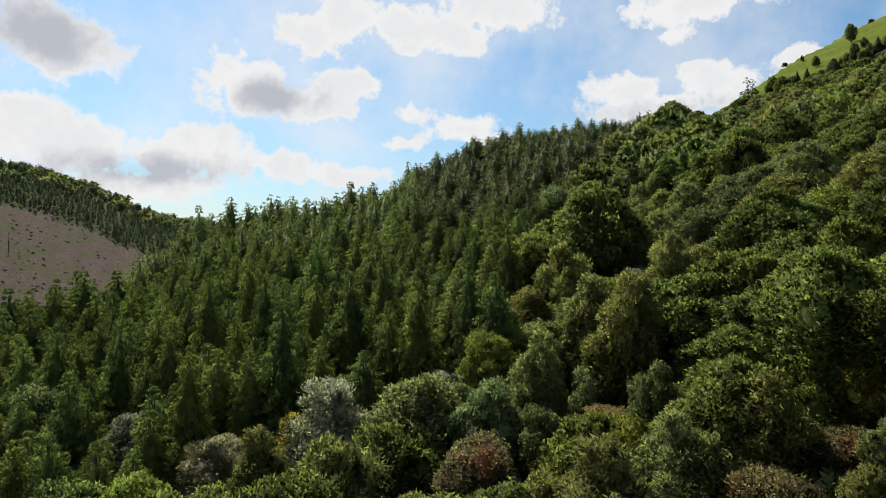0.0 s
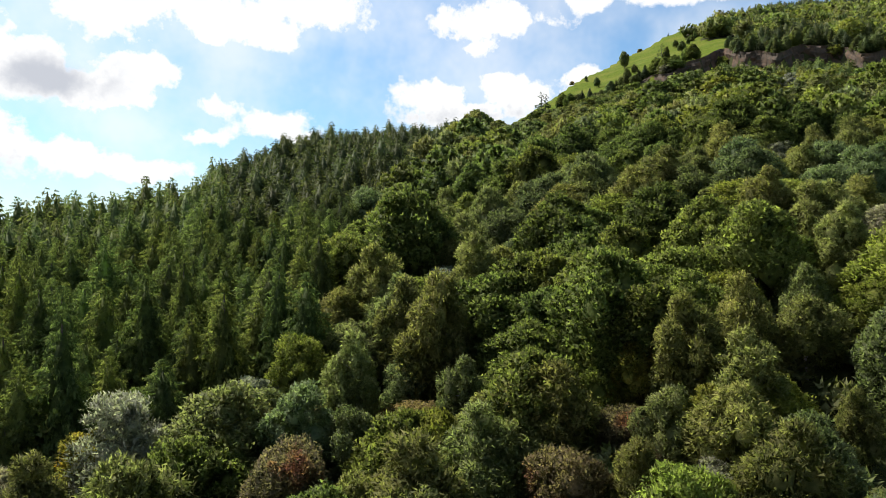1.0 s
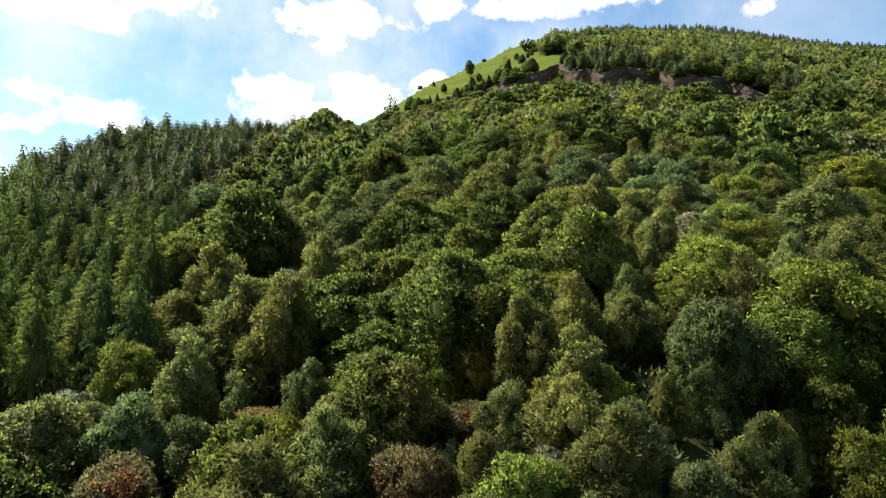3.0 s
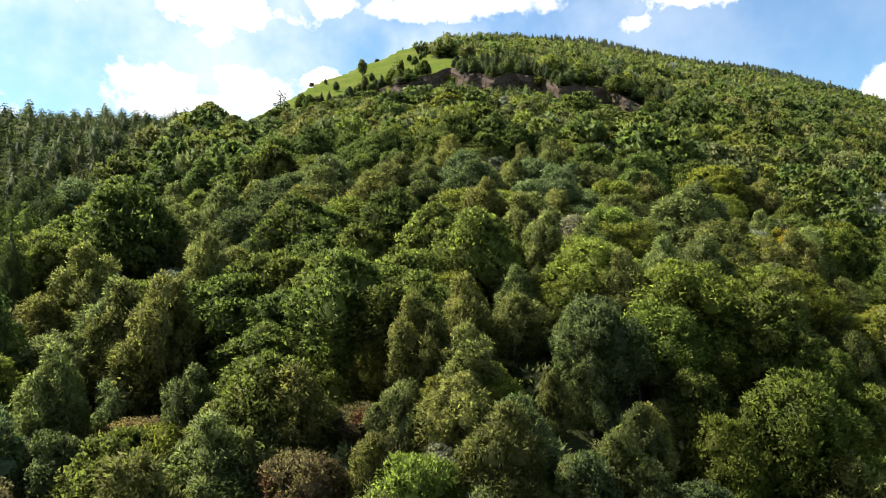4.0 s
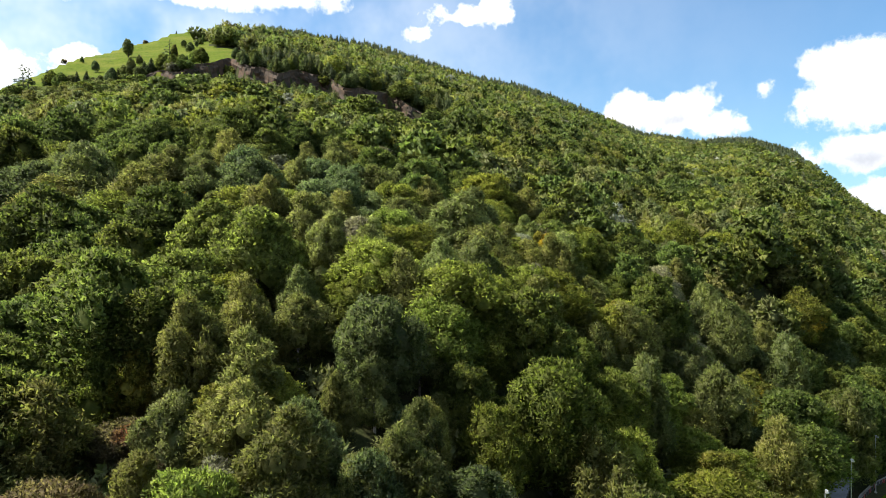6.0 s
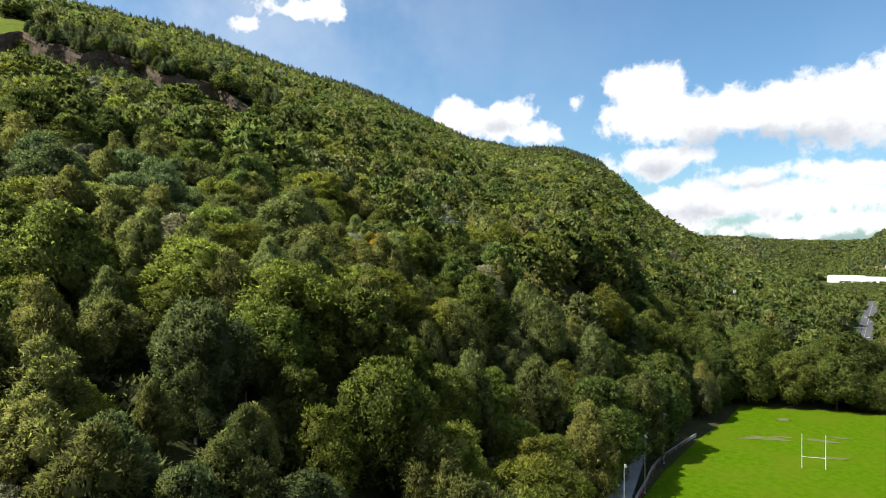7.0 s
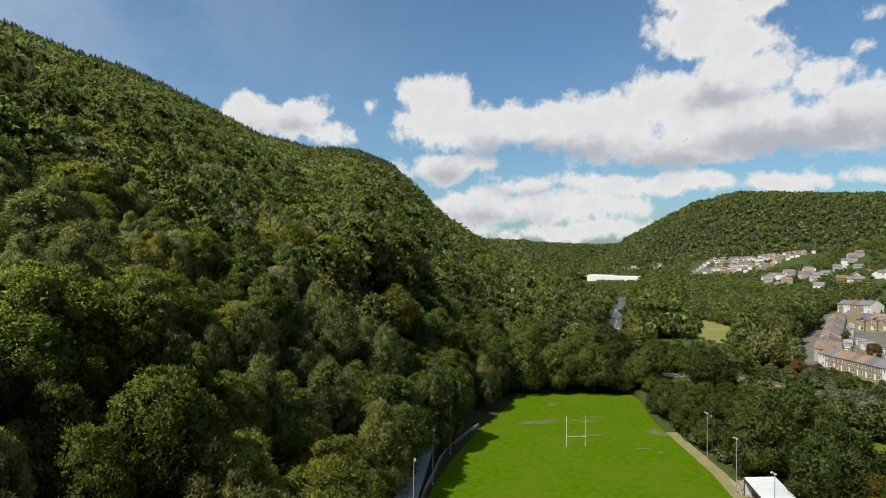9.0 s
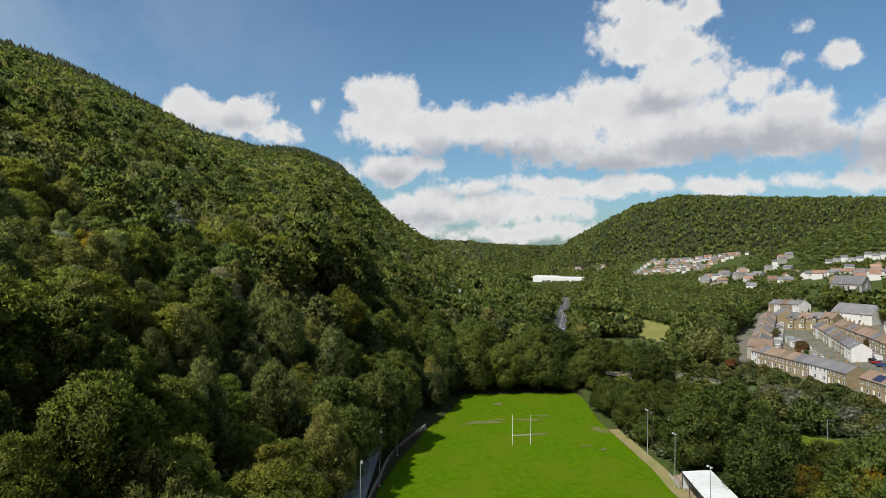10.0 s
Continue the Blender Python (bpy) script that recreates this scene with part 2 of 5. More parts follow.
def ground(x, y):
    """Height of the land at x, y (arrays)."""
    x, y = np.asarray(x, float), np.asarray(y, float)
    az, r = bearing(x, y)
    crest = np.interp(az, HILL_AZ, HILL_R)
    rise = np.interp(az, HILL_AZ, HILL_UP)
    top = 47 - 7 * smooth(-21, -14, az) + crest * np.tan(np.radians(rise))
    top *= np.clip((az + 106.5) / 5, 0, 1) * np.clip((60 - az) / 20, 0, 1)
    z = np.where(r < crest, top * r / crest, np.maximum(top - 0.32 * (r - crest), 0))
    cliff = smooth(-60, -54, az) * (1 - smooth(-38, -31, az))
    edge = 398 + 10 * np.sin(az * 0.9) + 5 * np.sin(az * 2.3)
    z += cliff * 7.5 * (smooth(edge - 2.5, edge, r) * (1 - smooth(edge, edge + 90, r)) - smooth(edge - 90, edge - 2.5, r) * (1 - smooth(edge - 2.5, edge - 0.5, r)))
    z += (np.sin(x * 0.021 + 1.3) * np.cos(y * 0.017) * 2.0 + np.sin(x * 0.05 + y * 0.043) * 0.8) * smooth(60, 200, r) * smooth(4, 30, z)
    slope = np.interp(az, [-180, -131, -128, -122, -117, -113, -106], [0.06, 0.06, 0.055, 0.037, 0.014, 0.008, 0.0])
    low = slope * np.maximum(r - 60, 0) * (1 - smooth(900, 1900, r) * 0.5)
    low = low + smooth(1250, 1950, r) * 40 * smooth(-126, -121, az) * (1 - smooth(-113, -111, az))
    z = np.maximum(z, low)
    for azs, ups, foot, far in FAR_HILLS:
        up = np.interp(az, azs, ups)
        inside = smooth(azs[0] - 3, azs[0], az) * (1 - smooth(azs[-1], azs[-1] + 3, az)) if azs[0] > -180 else 1 - smooth(azs[-1], azs[-1] + 3, az)
        if azs[-1] == 180:
            inside = smooth(azs[0] - 3, azs[0], az)
        high = 50 + far * np.tan(np.radians(up))
        s = np.clip((r - foot) / (far - foot), 0, 1)
        z = np.maximum(z, (high * np.sin(s * np.pi / 2) ** 1.15 + np.clip(high, 0, 40) * 0.03 * np.sin(az * 3 + r * 0.01)) * inside)
    z = z - 9 * smooth(500, 1400, r) * (1 - smooth(1750, 2000, r)) * smooth(-111, -108, az) * (1 - smooth(-104.5, -102, az))
    flat = smooth(2, 55, field_gap(x, y))
    return z * flat - 0.25 * (1 - smooth(0, 3, field_gap(x, y)))


def is_grass(az, r):
    edge = -41.0 + 2.6 * np.sin(r * 0.021 + 0.8) + 0.9 * np.sin(r * 0.11)
    return (az > edge) & (az < -22) & (r > np.where(az > -31, 384, 402) + 6 * np.sin(az * 1.7)) & (r < 900)


def is_cleared(az, r):
    return (az > 19) & (r > 440) & (r < 700 - 5 * np.clip(35 - az, 0, 20))


TOWN = [(136, -157), (205, -160), (283, -165), (313, -176), (368, -220), (442, -280), (442, -296), (398, -300), (335, -292), (240, -238), (136, -196)]


CLEARING = [(395, -184), (500, -170), (560, -190), (630, -216), (605, -234), (470, -228), (410, -206)]


def within(x, y, outline):
    inside = np.zeros(np.shape(x), bool)
    for (x0, y0), (x1, y1) in zip(outline, outline[1:] + outline[:1]):
        inside ^= ((y0 > y) != (y1 > y)) & (x < (x1 - x0) * (y - y0) / (y1 - y0) + x0)
    return inside


def in_town(x, y):
    """Inside the outline of the near streets."""
    return within(x, y, TOWN)


def in_meadow(x, y):
    return within(x, y, CLEARING)


def mesh_from(name, verts, faces, mats=(), normals=None, index=None, smooth_all=False, tint=None):
    me = bpy.data.meshes.new(name)
    verts, faces = np.asarray(verts, np.float32), np.asarray(faces, np.int32)
    k = faces.shape[1]
    me.vertices.add(len(verts))
    me.vertices.foreach_set("co", verts.ravel())
    me.loops.add(faces.size)
    me.loops.foreach_set("vertex_index", faces.ravel())
    me.polygons.add(len(faces))
    me.polygons.foreach_set("loop_start", np.arange(0, faces.size, k, dtype=np.int32))
    me.polygons.foreach_set("loop_total", np.full(len(faces), k, np.int32))
    for m in mats:
        me.materials.append(m)
    if index is not None:
        me.polygons.foreach_set("material_index", np.asarray(index, np.int32))
    me.polygons.foreach_set("use_smooth", np.full(len(faces), smooth_all or normals is not None, bool))
    me.update(calc_edges=True)
    if tint is not None:
        me.attributes.new("tint", "FLOAT", "POINT").data.foreach_set("value", np.asarray(tint, np.float32))
    if normals is not None:
        me.attributes.new("custom_normal", "FLOAT_VECTOR", "POINT").data.foreach_set("vector", np.ascontiguousarray(normals, np.float32).ravel())
    return me


def make_ground():
    azs = np.concatenate([np.arange(-180, -134, 3.0), np.arange(-134, 40, 0.6), np.arange(40, 180, 3.0)])
    rs = np.concatenate([[0.0], np.geomspace(8, 380, 70), np.arange(384, 430, 3.0), np.geomspace(434, 4900, 90)])
    A, Rr = np.meshgrid(np.radians(azs), rs, indexing="ij")
    X, Y = -np.sin(A) * Rr, np.cos(A) * Rr
    Z = ground(X, Y)
    n, m = A.shape
    i = np.arange(n)[:, None]
    j = np.arange(m - 1)[None, :]
    a, b = i * m + j, ((i + 1) % n) * m + j
    faces = np.stack([a, a + 1, b + 1, b], -1).reshape(-1, 4)
    mid = np.stack([X, Y], -1).reshape(-1, 2)[faces].mean(1)
    az, r = bearing(mid[:, 0], mid[:, 1])
    index = np.where(is_grass(az, r), 1, np.where(is_cleared(az, r), 2, 0))
    index = np.where(((az < -109) & (r > 150) | (az < -100) & (r > 300)) & (r < 1850) & (index == 0), 3, index)
    index = np.where(in_meadow(mid[:, 0], mid[:, 1]), 5, index)
    index = np.where(in_town(mid[:, 0], mid[:, 1]), 4, index)
    index = np.where((az > 14) & (r > 770) & (az < 60), 3, index)
    ob = new("ground", mesh_from("ground", np.stack([X, Y, Z], -1).reshape(-1, 3), faces, [FLOOR, MEADOW, CLEARED, VALLEY, YARD, HAY], index=index, smooth_all=True))
    return tagged(ob, "wooded hillside and valley floor with grass and felled slopes", "ground", kind="structure")


YARD = material("yard_concrete", [(0.17, 0.155, 0.125), (0.11, 0.105, 0.085), (0.060, 0.080, 0.025)], 0.5, 0.9, 0.3)
HAY = material("dry_meadow", [(0.20, 0.185, 0.055), (0.155, 0.175, 0.045), (0.25, 0.215, 0.085)], 0.12, 0.95, 0.4, spec=0.03)
VALLEY = material("valley_grass", [(0.042, 0.064, 0.016), (0.066, 0.092, 0.024), (0.055, 0.060, 0.022)], 0.2, 0.95, 0.5, spec=0.05)
make_ground()


# ---- trees ----
rng = np.random.default_rng(7)


def unit(v):
    return v / np.maximum(np.linalg.norm(v, axis=-1, keepdims=True), 1e-9)


def ball(level):
    bm = bmesh.new()
    bmesh.ops.create_icosphere(bm, subdivisions=level, radius=1.0)
    v = np.array([p.co[:] for p in bm.verts])
    f = np.array([[q.index for q in p.verts] for p in bm.faces])
    bm.free()
    return v, f


BALL = {k: ball(k) for k in (1, 2)}
BALL[0] = (np.array([(1, 0, 0), (-1, 0, 0), (0, 1, 0), (0, -1, 0), (0, 0, 1), (0, 0, -1)], float),
           np.array([(0, 2, 4), (2, 1, 4), (1, 3, 4), (3, 0, 4), (2, 0, 5), (1, 2, 5), (3, 1, 5), (0, 3, 5)]))


def leaf_tris(at, way, normal, size, rnd, slim=0.4, stir=0.4, loose=0.8):
    """A pointed spray of leaves at each place: it grows along the way, more or less, and lies at random round it."""
    n = len(at)
    axis = unit(way + rnd.normal(0, loose, (n, 3)))
    side = unit(np.cross(axis, rnd.normal(0, 1, (n, 3))))
    s = size * rnd.uniform(0.6, 1.4, (n, 1))
    p = np.stack([at - side * s * slim - axis * s * 0.4, at + side * s * slim - axis * s * 0.4, at + axis * s * 0.9], 1)
    nn = np.repeat(unit(normal + rnd.normal(0, stir, (n, 3)))[:, None], 3, 1)
    return p.reshape(-1, 3), np.arange(3 * n).reshape(-1, 3), nn.reshape(-1, 3)


def join(parts):
    v, f, n, k = [], [], [], 0
    for a, b, c in parts:
        v.append(a), f.append(b + k), n.append(c)
        k += len(a)
    return np.concatenate(v), np.concatenate(f), np.concatenate(n)


def lobes_of(rnd, style):
    """Middles and sizes of a crown's lobes, the crown 1 in half width and from 0 to 2 high."""
    rings = {"round": ((0.62, 0.50, 6, 0.47), (1.12, 0.50, 5, 0.44), (1.52, 0.24, 3, 0.38)),
             "plume": ((0.55, 0.48, 6, 0.40), (1.00, 0.46, 6, 0.37), (1.38, 0.32, 4, 0.34), (1.70, 0.12, 2, 0.28)),
             "layer": ((0.60, 0.56, 7, 0.45), (1.05, 0.56, 6, 0.43), (1.45, 0.34, 4, 0.40), (1.68, 0.05, 1, 0.32)),
             "bush": ((0.70, 0.46, 5, 0.52), (1.25, 0.30, 4, 0.50))}[style]
    mid, size = [(0.0, 0.0, 0.9)], [0.55]
    for z, out, count, q in rings:
        turn = rnd.uniform(0, 6.28)
        for k in range(count):
            a = turn + 6.2832 * k / count + rnd.normal(0, 0.25)
            o = out * rnd.uniform(0.75, 1.18)
            mid.append((math.cos(a) * o, math.sin(a) * o, z + rnd.normal(0, 0.10)))
            size.append(q * rnd.uniform(0.78, 1.15))
    return np.array(mid), np.array(size)


def broad_crown(rnd, style, leaves, leaf, per_lobe=16, clump=0.36, heart=0.84, core=1, flat=1.0, droop=0.0, slim=0.4, up=0.25, few=0):
    """Lobes on a few main limbs, each a rounded mass of clumps, each clump a dome of leaves."""
    mid, size = lobes_of(rnd, style)
    if few:
        mid, size = mid[:few], size[:few] * 1.15
    centre = np.array((0, 0, 0.85))
    hv, hf = BALL[core]
    parts = []
    for m, q in zip(mid, size):
        puff = hv * q * heart * rnd.uniform(0.86, 1.1, (len(hv), 1))
        parts.append((puff + m, hf, unit(hv * 0.8 + unit(m - centre) * 0.4 + rnd.normal(0, 0.15, hv.shape) + (0, 0, up))))
    count = len(mid) * per_lobe
    own = np.repeat(np.arange(len(mid)), per_lobe)
    c = unit(rnd.normal(0, 1, (count, 3)) + unit(mid[own] - centre) * 0.5 + (0, 0, 0.35))
    spot = mid[own] + c * size[own][:, None] * rnd.uniform(0.74, 1.0, (count, 1))
    rad = clump * size[own] * rnd.uniform(0.6, 1.35, count)
    # clumps that are buried in another lobe carry no leaves
    deep = (np.linalg.norm(spot[:, None] - mid[None], axis=2) < size[None] * 0.72).any(1) | (spot[:, 2] < 0.12)
    live = np.nonzero(~deep)[0]
    which = live[rnd.integers(0, len(live), leaves)]
    d = unit(rnd.normal(0, 1, (leaves, 3)) + c[which] * 0.9 + (0, 0, 0.3))
    at = spot[which] + d * rad[which][:, None] * rnd.uniform(0.5, 1.18, (leaves, 1)) * (1, 1, flat)
    if droop:
        at[:, 2] -= droop * rnd.uniform(0, 1, leaves) ** 2
    way = unit(d * 0.6 + c[which] * 0.5 + (0, 0, 0.3 - 6 * droop))
    nrm = unit(d * 0.55 + c[which] * 0.55 + unit(at - centre) * 0.35 + (0, 0, up))
    parts.append(leaf_tris(at, way, nrm, leaf, rnd, slim))
    return join(parts)


def needle_crown(rnd, whorls, boughs, blades, leaf, bend=0.8, ragged=0.15, heart=0.5, round_top=0.0, gap=0.0):
    """A conifer's crown 1 in half width at its foot and 2 high: whorls of boughs, each hung with tufts."""
    at, nr, along = [], [], []
    for i in range(whorls):
        h = (i + rnd.uniform(0, 0.9)) / whorls
        edge = (1 - h) ** bend * (0.82 + 0.18 * min(1, h / 0.2)) * (1 - round_top) + round_top * math.sqrt(max(0, 1 - h ** 3))
        turn = rnd.uniform(0, 6.28)
        k = max(3, int(boughs * (0.45 + 0.55 * (1 - h))))
        for j in range(k):
            if rnd.uniform() < gap:
                continue
            a = turn + 6.2832 * j / k + rnd.normal(0, 0.2)
            w = edge * rnd.uniform(1 - 2.2 * ragged, 1 + ragged) + 0.02
            out = np.array([math.cos(a), math.sin(a), 0.0])
            n = max(2, int(blades * (0.35 + 0.65 * w)))
            s = np.sqrt(rnd.uniform(0.12, 1.0, n))
            q = out[None] * (w * s)[:, None] + rnd.normal(0, 0.05, (n, 3)) * (1, 1, 0.6) * (0.35 + 0.65 * w)
            q[:, 2] += 2 * h + w * (0.10 * s - 0.14 * s * s) + 0.02
            at.append(q)
            nr.append(np.repeat(unit(out * 0.75 + np.array([0, 0, 0.55]))[None], n, 0))
            along.append(np.repeat(out[None], n, 0))
    at, nr, along = np.concatenate(at), np.concatenate(nr), np.concatenate(along)
    n = len(at)
    s = leaf * rnd.uniform(0.65, 1.35, (n, 1)) * (1.12 - 0.72 * at[:, 2:] / 2).clip(0.3)
    axis = unit(along * 0.9 + rnd.normal(0, 0.45, (n, 3)) - (0, 0, 0.25))
    side = unit(np.cross(axis, nr + rnd.normal(0, 0.6, (n, 3))))
    p = np.stack([at - side * s * 0.34 - axis * s * 0.5, at + side * s * 0.34 - axis * s * 0.5, at + axis * s * 1.2], 1)
    nn = np.repeat(unit(nr + rnd.normal(0, 0.22, (n, 3)))[:, None], 3, 1)
    parts = [(p.reshape(-1, 3), np.arange(3 * n).reshape(-1, 3), nn.reshape(-1, 3))]
    if heart:
        hv, hf = BALL[1]
        k = hv[:, 2:] * 0.5 + 0.5
        wide = heart * ((np.clip(1.02 - k, 0, 1)) ** bend * (1 - round_top) + round_top * np.sqrt(np.clip(1 - k ** 3, 0, 1)))
        rim = unit(hv[:, :2] + 1e-6) * np.minimum(1, 3 * np.linalg.norm(hv[:, :2], axis=1, keepdims=True))
        parts.append((np.column_stack([rim * wide, k[:, 0] * 1.85]), hf, unit(hv * (0.8, 0.8, 0.2) + (0, 0, 0.35))))
    return join(parts)


def crown(kind, rnd, level):
    """Level 0: near by, 1 and 2: some way off, 3 and 4: far."""
    if kind == "fir":
        return needle_crown(rnd, 15, 6, 40, 0.11, 0.55, 0.35, 0.0, 0.1, 0.30)
    if kind in ("larch", "spruce", "pine"):
        bend, rag, top = {"larch": (0.64, 0.22, 0.06), "spruce": (0.88, 0.12, 0.0), "pine": (0.60, 0.26, 0.30)}[kind]
        if level == 0:
            return needle_crown(rnd, 36, 11, 46, 0.078, bend, rag, 0.5, top, 0.10)
        if level == 1:
            return needle_crown(rnd, 20, 8, 16, 0.155, bend, rag, 0.5, top, 0.08)
        if level == 2:
            return needle_crown(rnd, 12, 6, 6, 0.25, bend, rag, 0.6, top)
        return needle_crown(rnd, 6, 5, 3, 0.42, bend, rag, 0.65, top)
    style = {"birch": "plume", "sycamore": "layer", "hawthorn": "bush", "willow": "round", "ash": "layer", "maple": "plume"}.get(kind, "round")
    leaf = {"sycamore": 0.058, "birch": 0.068, "willow": 0.060, "ash": 0.058, "hawthorn": 0.055}.get(kind, 0.056)
    droop = {"birch": 0.10, "willow": 0.03}.get(kind, 0.0)
    flat = {"sycamore": 0.8, "ash": 0.85}.get(kind, 1.0)
    slim = {"sycamore": 0.46, "birch": 0.24, "willow": 0.26, "ash": 0.36}.get(kind, 0.38)
    up = {"sycamore": 0.35, "ash": 0.3}.get(kind, 0.22)
    if level == 0:
        return broad_crown(rnd, style, 21000, leaf * 0.92, 34, 0.42, 0.64, 1, flat, droop, slim, up)
    if level == 1:
        return broad_crown(rnd, style, 1750, leaf * 2.3, 16, 0.48, 0.62, 0, flat, droop, slim * 1.2, up, 0)
    if level == 2:
        return broad_crown(rnd, style, 260, leaf * 4.8, 8, 0.45, 0.75, 0, flat, 0.0, slim * 1.2, up, 12)
    if level == 3:
        return broad_crown(rnd, "round", 60, 0.34, 5, 0.5, 0.8, 0, 1.0, 0.0, 0.5, up, 5)
    return broad_crown(rnd, "bush", 18, 0.48, 5, 0.6, 0.9, 0, 1.0, 0.0, 0.5, up, 2)


def trunk_mesh(rnd, name, bark, limbs=5):
    """A tapered, slightly bent trunk with limbs; 1 high, its foot at the origin and a little below."""
    parts = []

    def limb(a, b, r0, r1, sides=7):
        a, b = np.array(a, float), np.array(b, float)
        d = unit(b - a)
        u = unit(np.cross(d, (0.3, 0.9, 0.1)))
        w = np.cross(d, u)
        pts, fs = [], []
        mid = (a + b) / 2 + rnd.normal(0, 0.02, 3)
        for i, (c, r) in enumerate(((a, r0), (mid, (r0 + r1) / 2), (b, r1))):
            for k in range(sides):
                t = 6.2832 * k / sides
                pts.append(c + (u * math.cos(t) + w * math.sin(t)) * r)
        for i in range(2):
            for k in range(sides):
                p, q = i * sides + k, i * sides + (k + 1) % sides
                fs += [(p, q, q + sides), (p, q + sides, p + sides)]
        pts = np.array(pts)
        nn = unit(pts - np.repeat([a, mid, b], sides, 0))
        parts.append((pts, np.array(fs), nn))

    limb((0, 0, -0.12), (0.01, 0.0, 0.5), 0.030, 0.02)
    limb((0.01, 0, 0.5), (0.0, 0.01, 0.93), 0.02, 0.004)
    for i in range(limbs):
        a, h = rnd.uniform(0, 6.28), rnd.uniform(0.32, 0.75)
        limb((0.01, 0, h), (math.cos(a) * 0.22 * (1.2 - h), math.sin(a) * 0.22 * (1.2 - h), h + rnd.uniform(0.06, 0.2)), 0.010, 0.003, 5)
    v, f, n = join(parts)
    return mesh_from(name, v, f, [bark], n)


KINDS = list(LEAF)
NAMES = {"sycamore": "sycamore_tree", "birch": "birch_tree", "larch": "larch_tree", "willow": "willow_tree", "maple": "maple_tree",
         "spruce": "spruce_tree", "hawthorn": "hawthorn_tree", "alder": "alder_tree", "ash": "ash_tree", "pine": "pine_tree", "fir": "fir_tree"}
LABELS = {"sycamore": "dark green broad-leaved sycamore tree in dense wood", "birch": "olive green birch tree with drooping twigs on the slope",
          "larch": "dark green larch tree with drooping sprays in the plantation", "willow": "pale grey-green willow tree with a rounded crown",
          "maple": "field maple tree with leaves turning yellow", "spruce": "dark spruce tree with a narrow pointed crown",
          "hawthorn": "brownish hawthorn tree with russet patches", "alder": "mid green alder tree with a rounded crown",
          "ash": "sunlit yellow-green ash tree with a broad crown",
          "fir": "dark open-branched fir tree on the grass hill",
          "pine": "dark green pine tree with a rounded uneven crown"}
MODELS = {}
for kind in KINDS:
    for i in range(3):
        rnd = np.random.default_rng(100 + 17 * KINDS.index(kind) + i)
        v, f, n = crown(kind, rnd, 0)
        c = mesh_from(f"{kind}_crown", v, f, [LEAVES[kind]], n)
        t = trunk_mesh(rnd, f"{kind}_trunk", BIRCH_BARK if kind == "birch" else BARK, 0 if kind in ("larch", "spruce", "pine", "fir") else 6)
        MODELS[kind, i] = (t, c)


def tree(kind, x, y, height, half, rnd, z=None):
    """A tree of its own: trunk and crown under one top-level Empty."""
    i = int(rnd.integers(0, 3))
    t, c = MODELS[kind, i]
    z = float(ground(x, y)) if z is None else z
    ob = new(NAMES[kind])
    ob.matrix_world = pose(x, y, z, 0, 0, float(rnd.uniform(0, 360)))
    trunk = new("trunk", t)
    trunk.parent = ob
    trunk.scale = (height * 0.8, height * 0.8, height)
    leaf = new("crown", c)
    leaf.parent = ob
    low = 0.06 if kind in ("larch", "spruce", "pine", "fir") else 0.10
    leaf.location = (0, 0, height * low)
    leaf.scale = (half, half * float(rnd.uniform(0.88, 1.12)), height * (1 - low) / 2.0)
    return tagged(ob, LABELS[kind], "tree", "trees of the hillside wood")


def wood(kind, name, label, xs, ys, heights, halves, level, rnd):
    """Trees too many or too far to tell apart: one mesh of real crowns."""
    if not len(xs):
        return None
    zs = ground(xs, ys)
    models = [crown(kind, np.random.default_rng(900 + 31 * k + KINDS.index(kind)), level) for k in range(5)]
    pick = rnd.integers(0, 5, len(xs))
    V, F, N, T, k = [], [], [], [], 0
    for m in range(5):
        s = np.nonzero(pick == m)[0]
        v, f, n = models[m]
        a = rnd.uniform(0, 6.2832, len(s))
        ca, sa = np.cos(a)[:, None], np.sin(a)[:, None]
        low = 0.12
        X = (v[:, 0] * ca - v[:, 1] * sa) * halves[s][:, None] + xs[s][:, None]
        Y = (v[:, 0] * sa + v[:, 1] * ca) * halves[s][:, None] + ys[s][:, None]
        Z = (v[:, 2] * 0.5 * (1 - low) + low)[None] * heights[s][:, None] + zs[s][:, None]
        V.append(np.stack([X, Y, Z], -1).reshape(-1, 3))
        N.append(np.stack([n[:, 0] * ca - n[:, 1] * sa, n[:, 0] * sa + n[:, 1] * ca, np.repeat(n[None, :, 2], len(s), 0)], -1).reshape(-1, 3))
        F.append((f[None] + (np.arange(len(s)) * len(v))[:, None, None]).reshape(-1, 3) + k)
        T.append(np.repeat(rnd.uniform(0, 1, len(s)), len(v)))
        k += len(v) * len(s)
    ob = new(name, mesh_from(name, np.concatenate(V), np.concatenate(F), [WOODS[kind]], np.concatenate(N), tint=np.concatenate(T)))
    return tagged(ob, label, "wood", kind="stuff")


def noise2(x, y, s, seed=0.0):
    """Cheap smooth noise, 0 to 1, for patches of one kind of tree."""
    x, y = x / s + seed, y / s - seed * 1.7
    v = np.sin(x * 1.7 + 2.1 * np.sin(y * 1.3)) + np.sin(y * 2.1 + 1.7 * np.sin(x * 0.9 + 1.0)) + np.sin((x + y) * 1.3 + seed)
    return v / 6 + 0.5


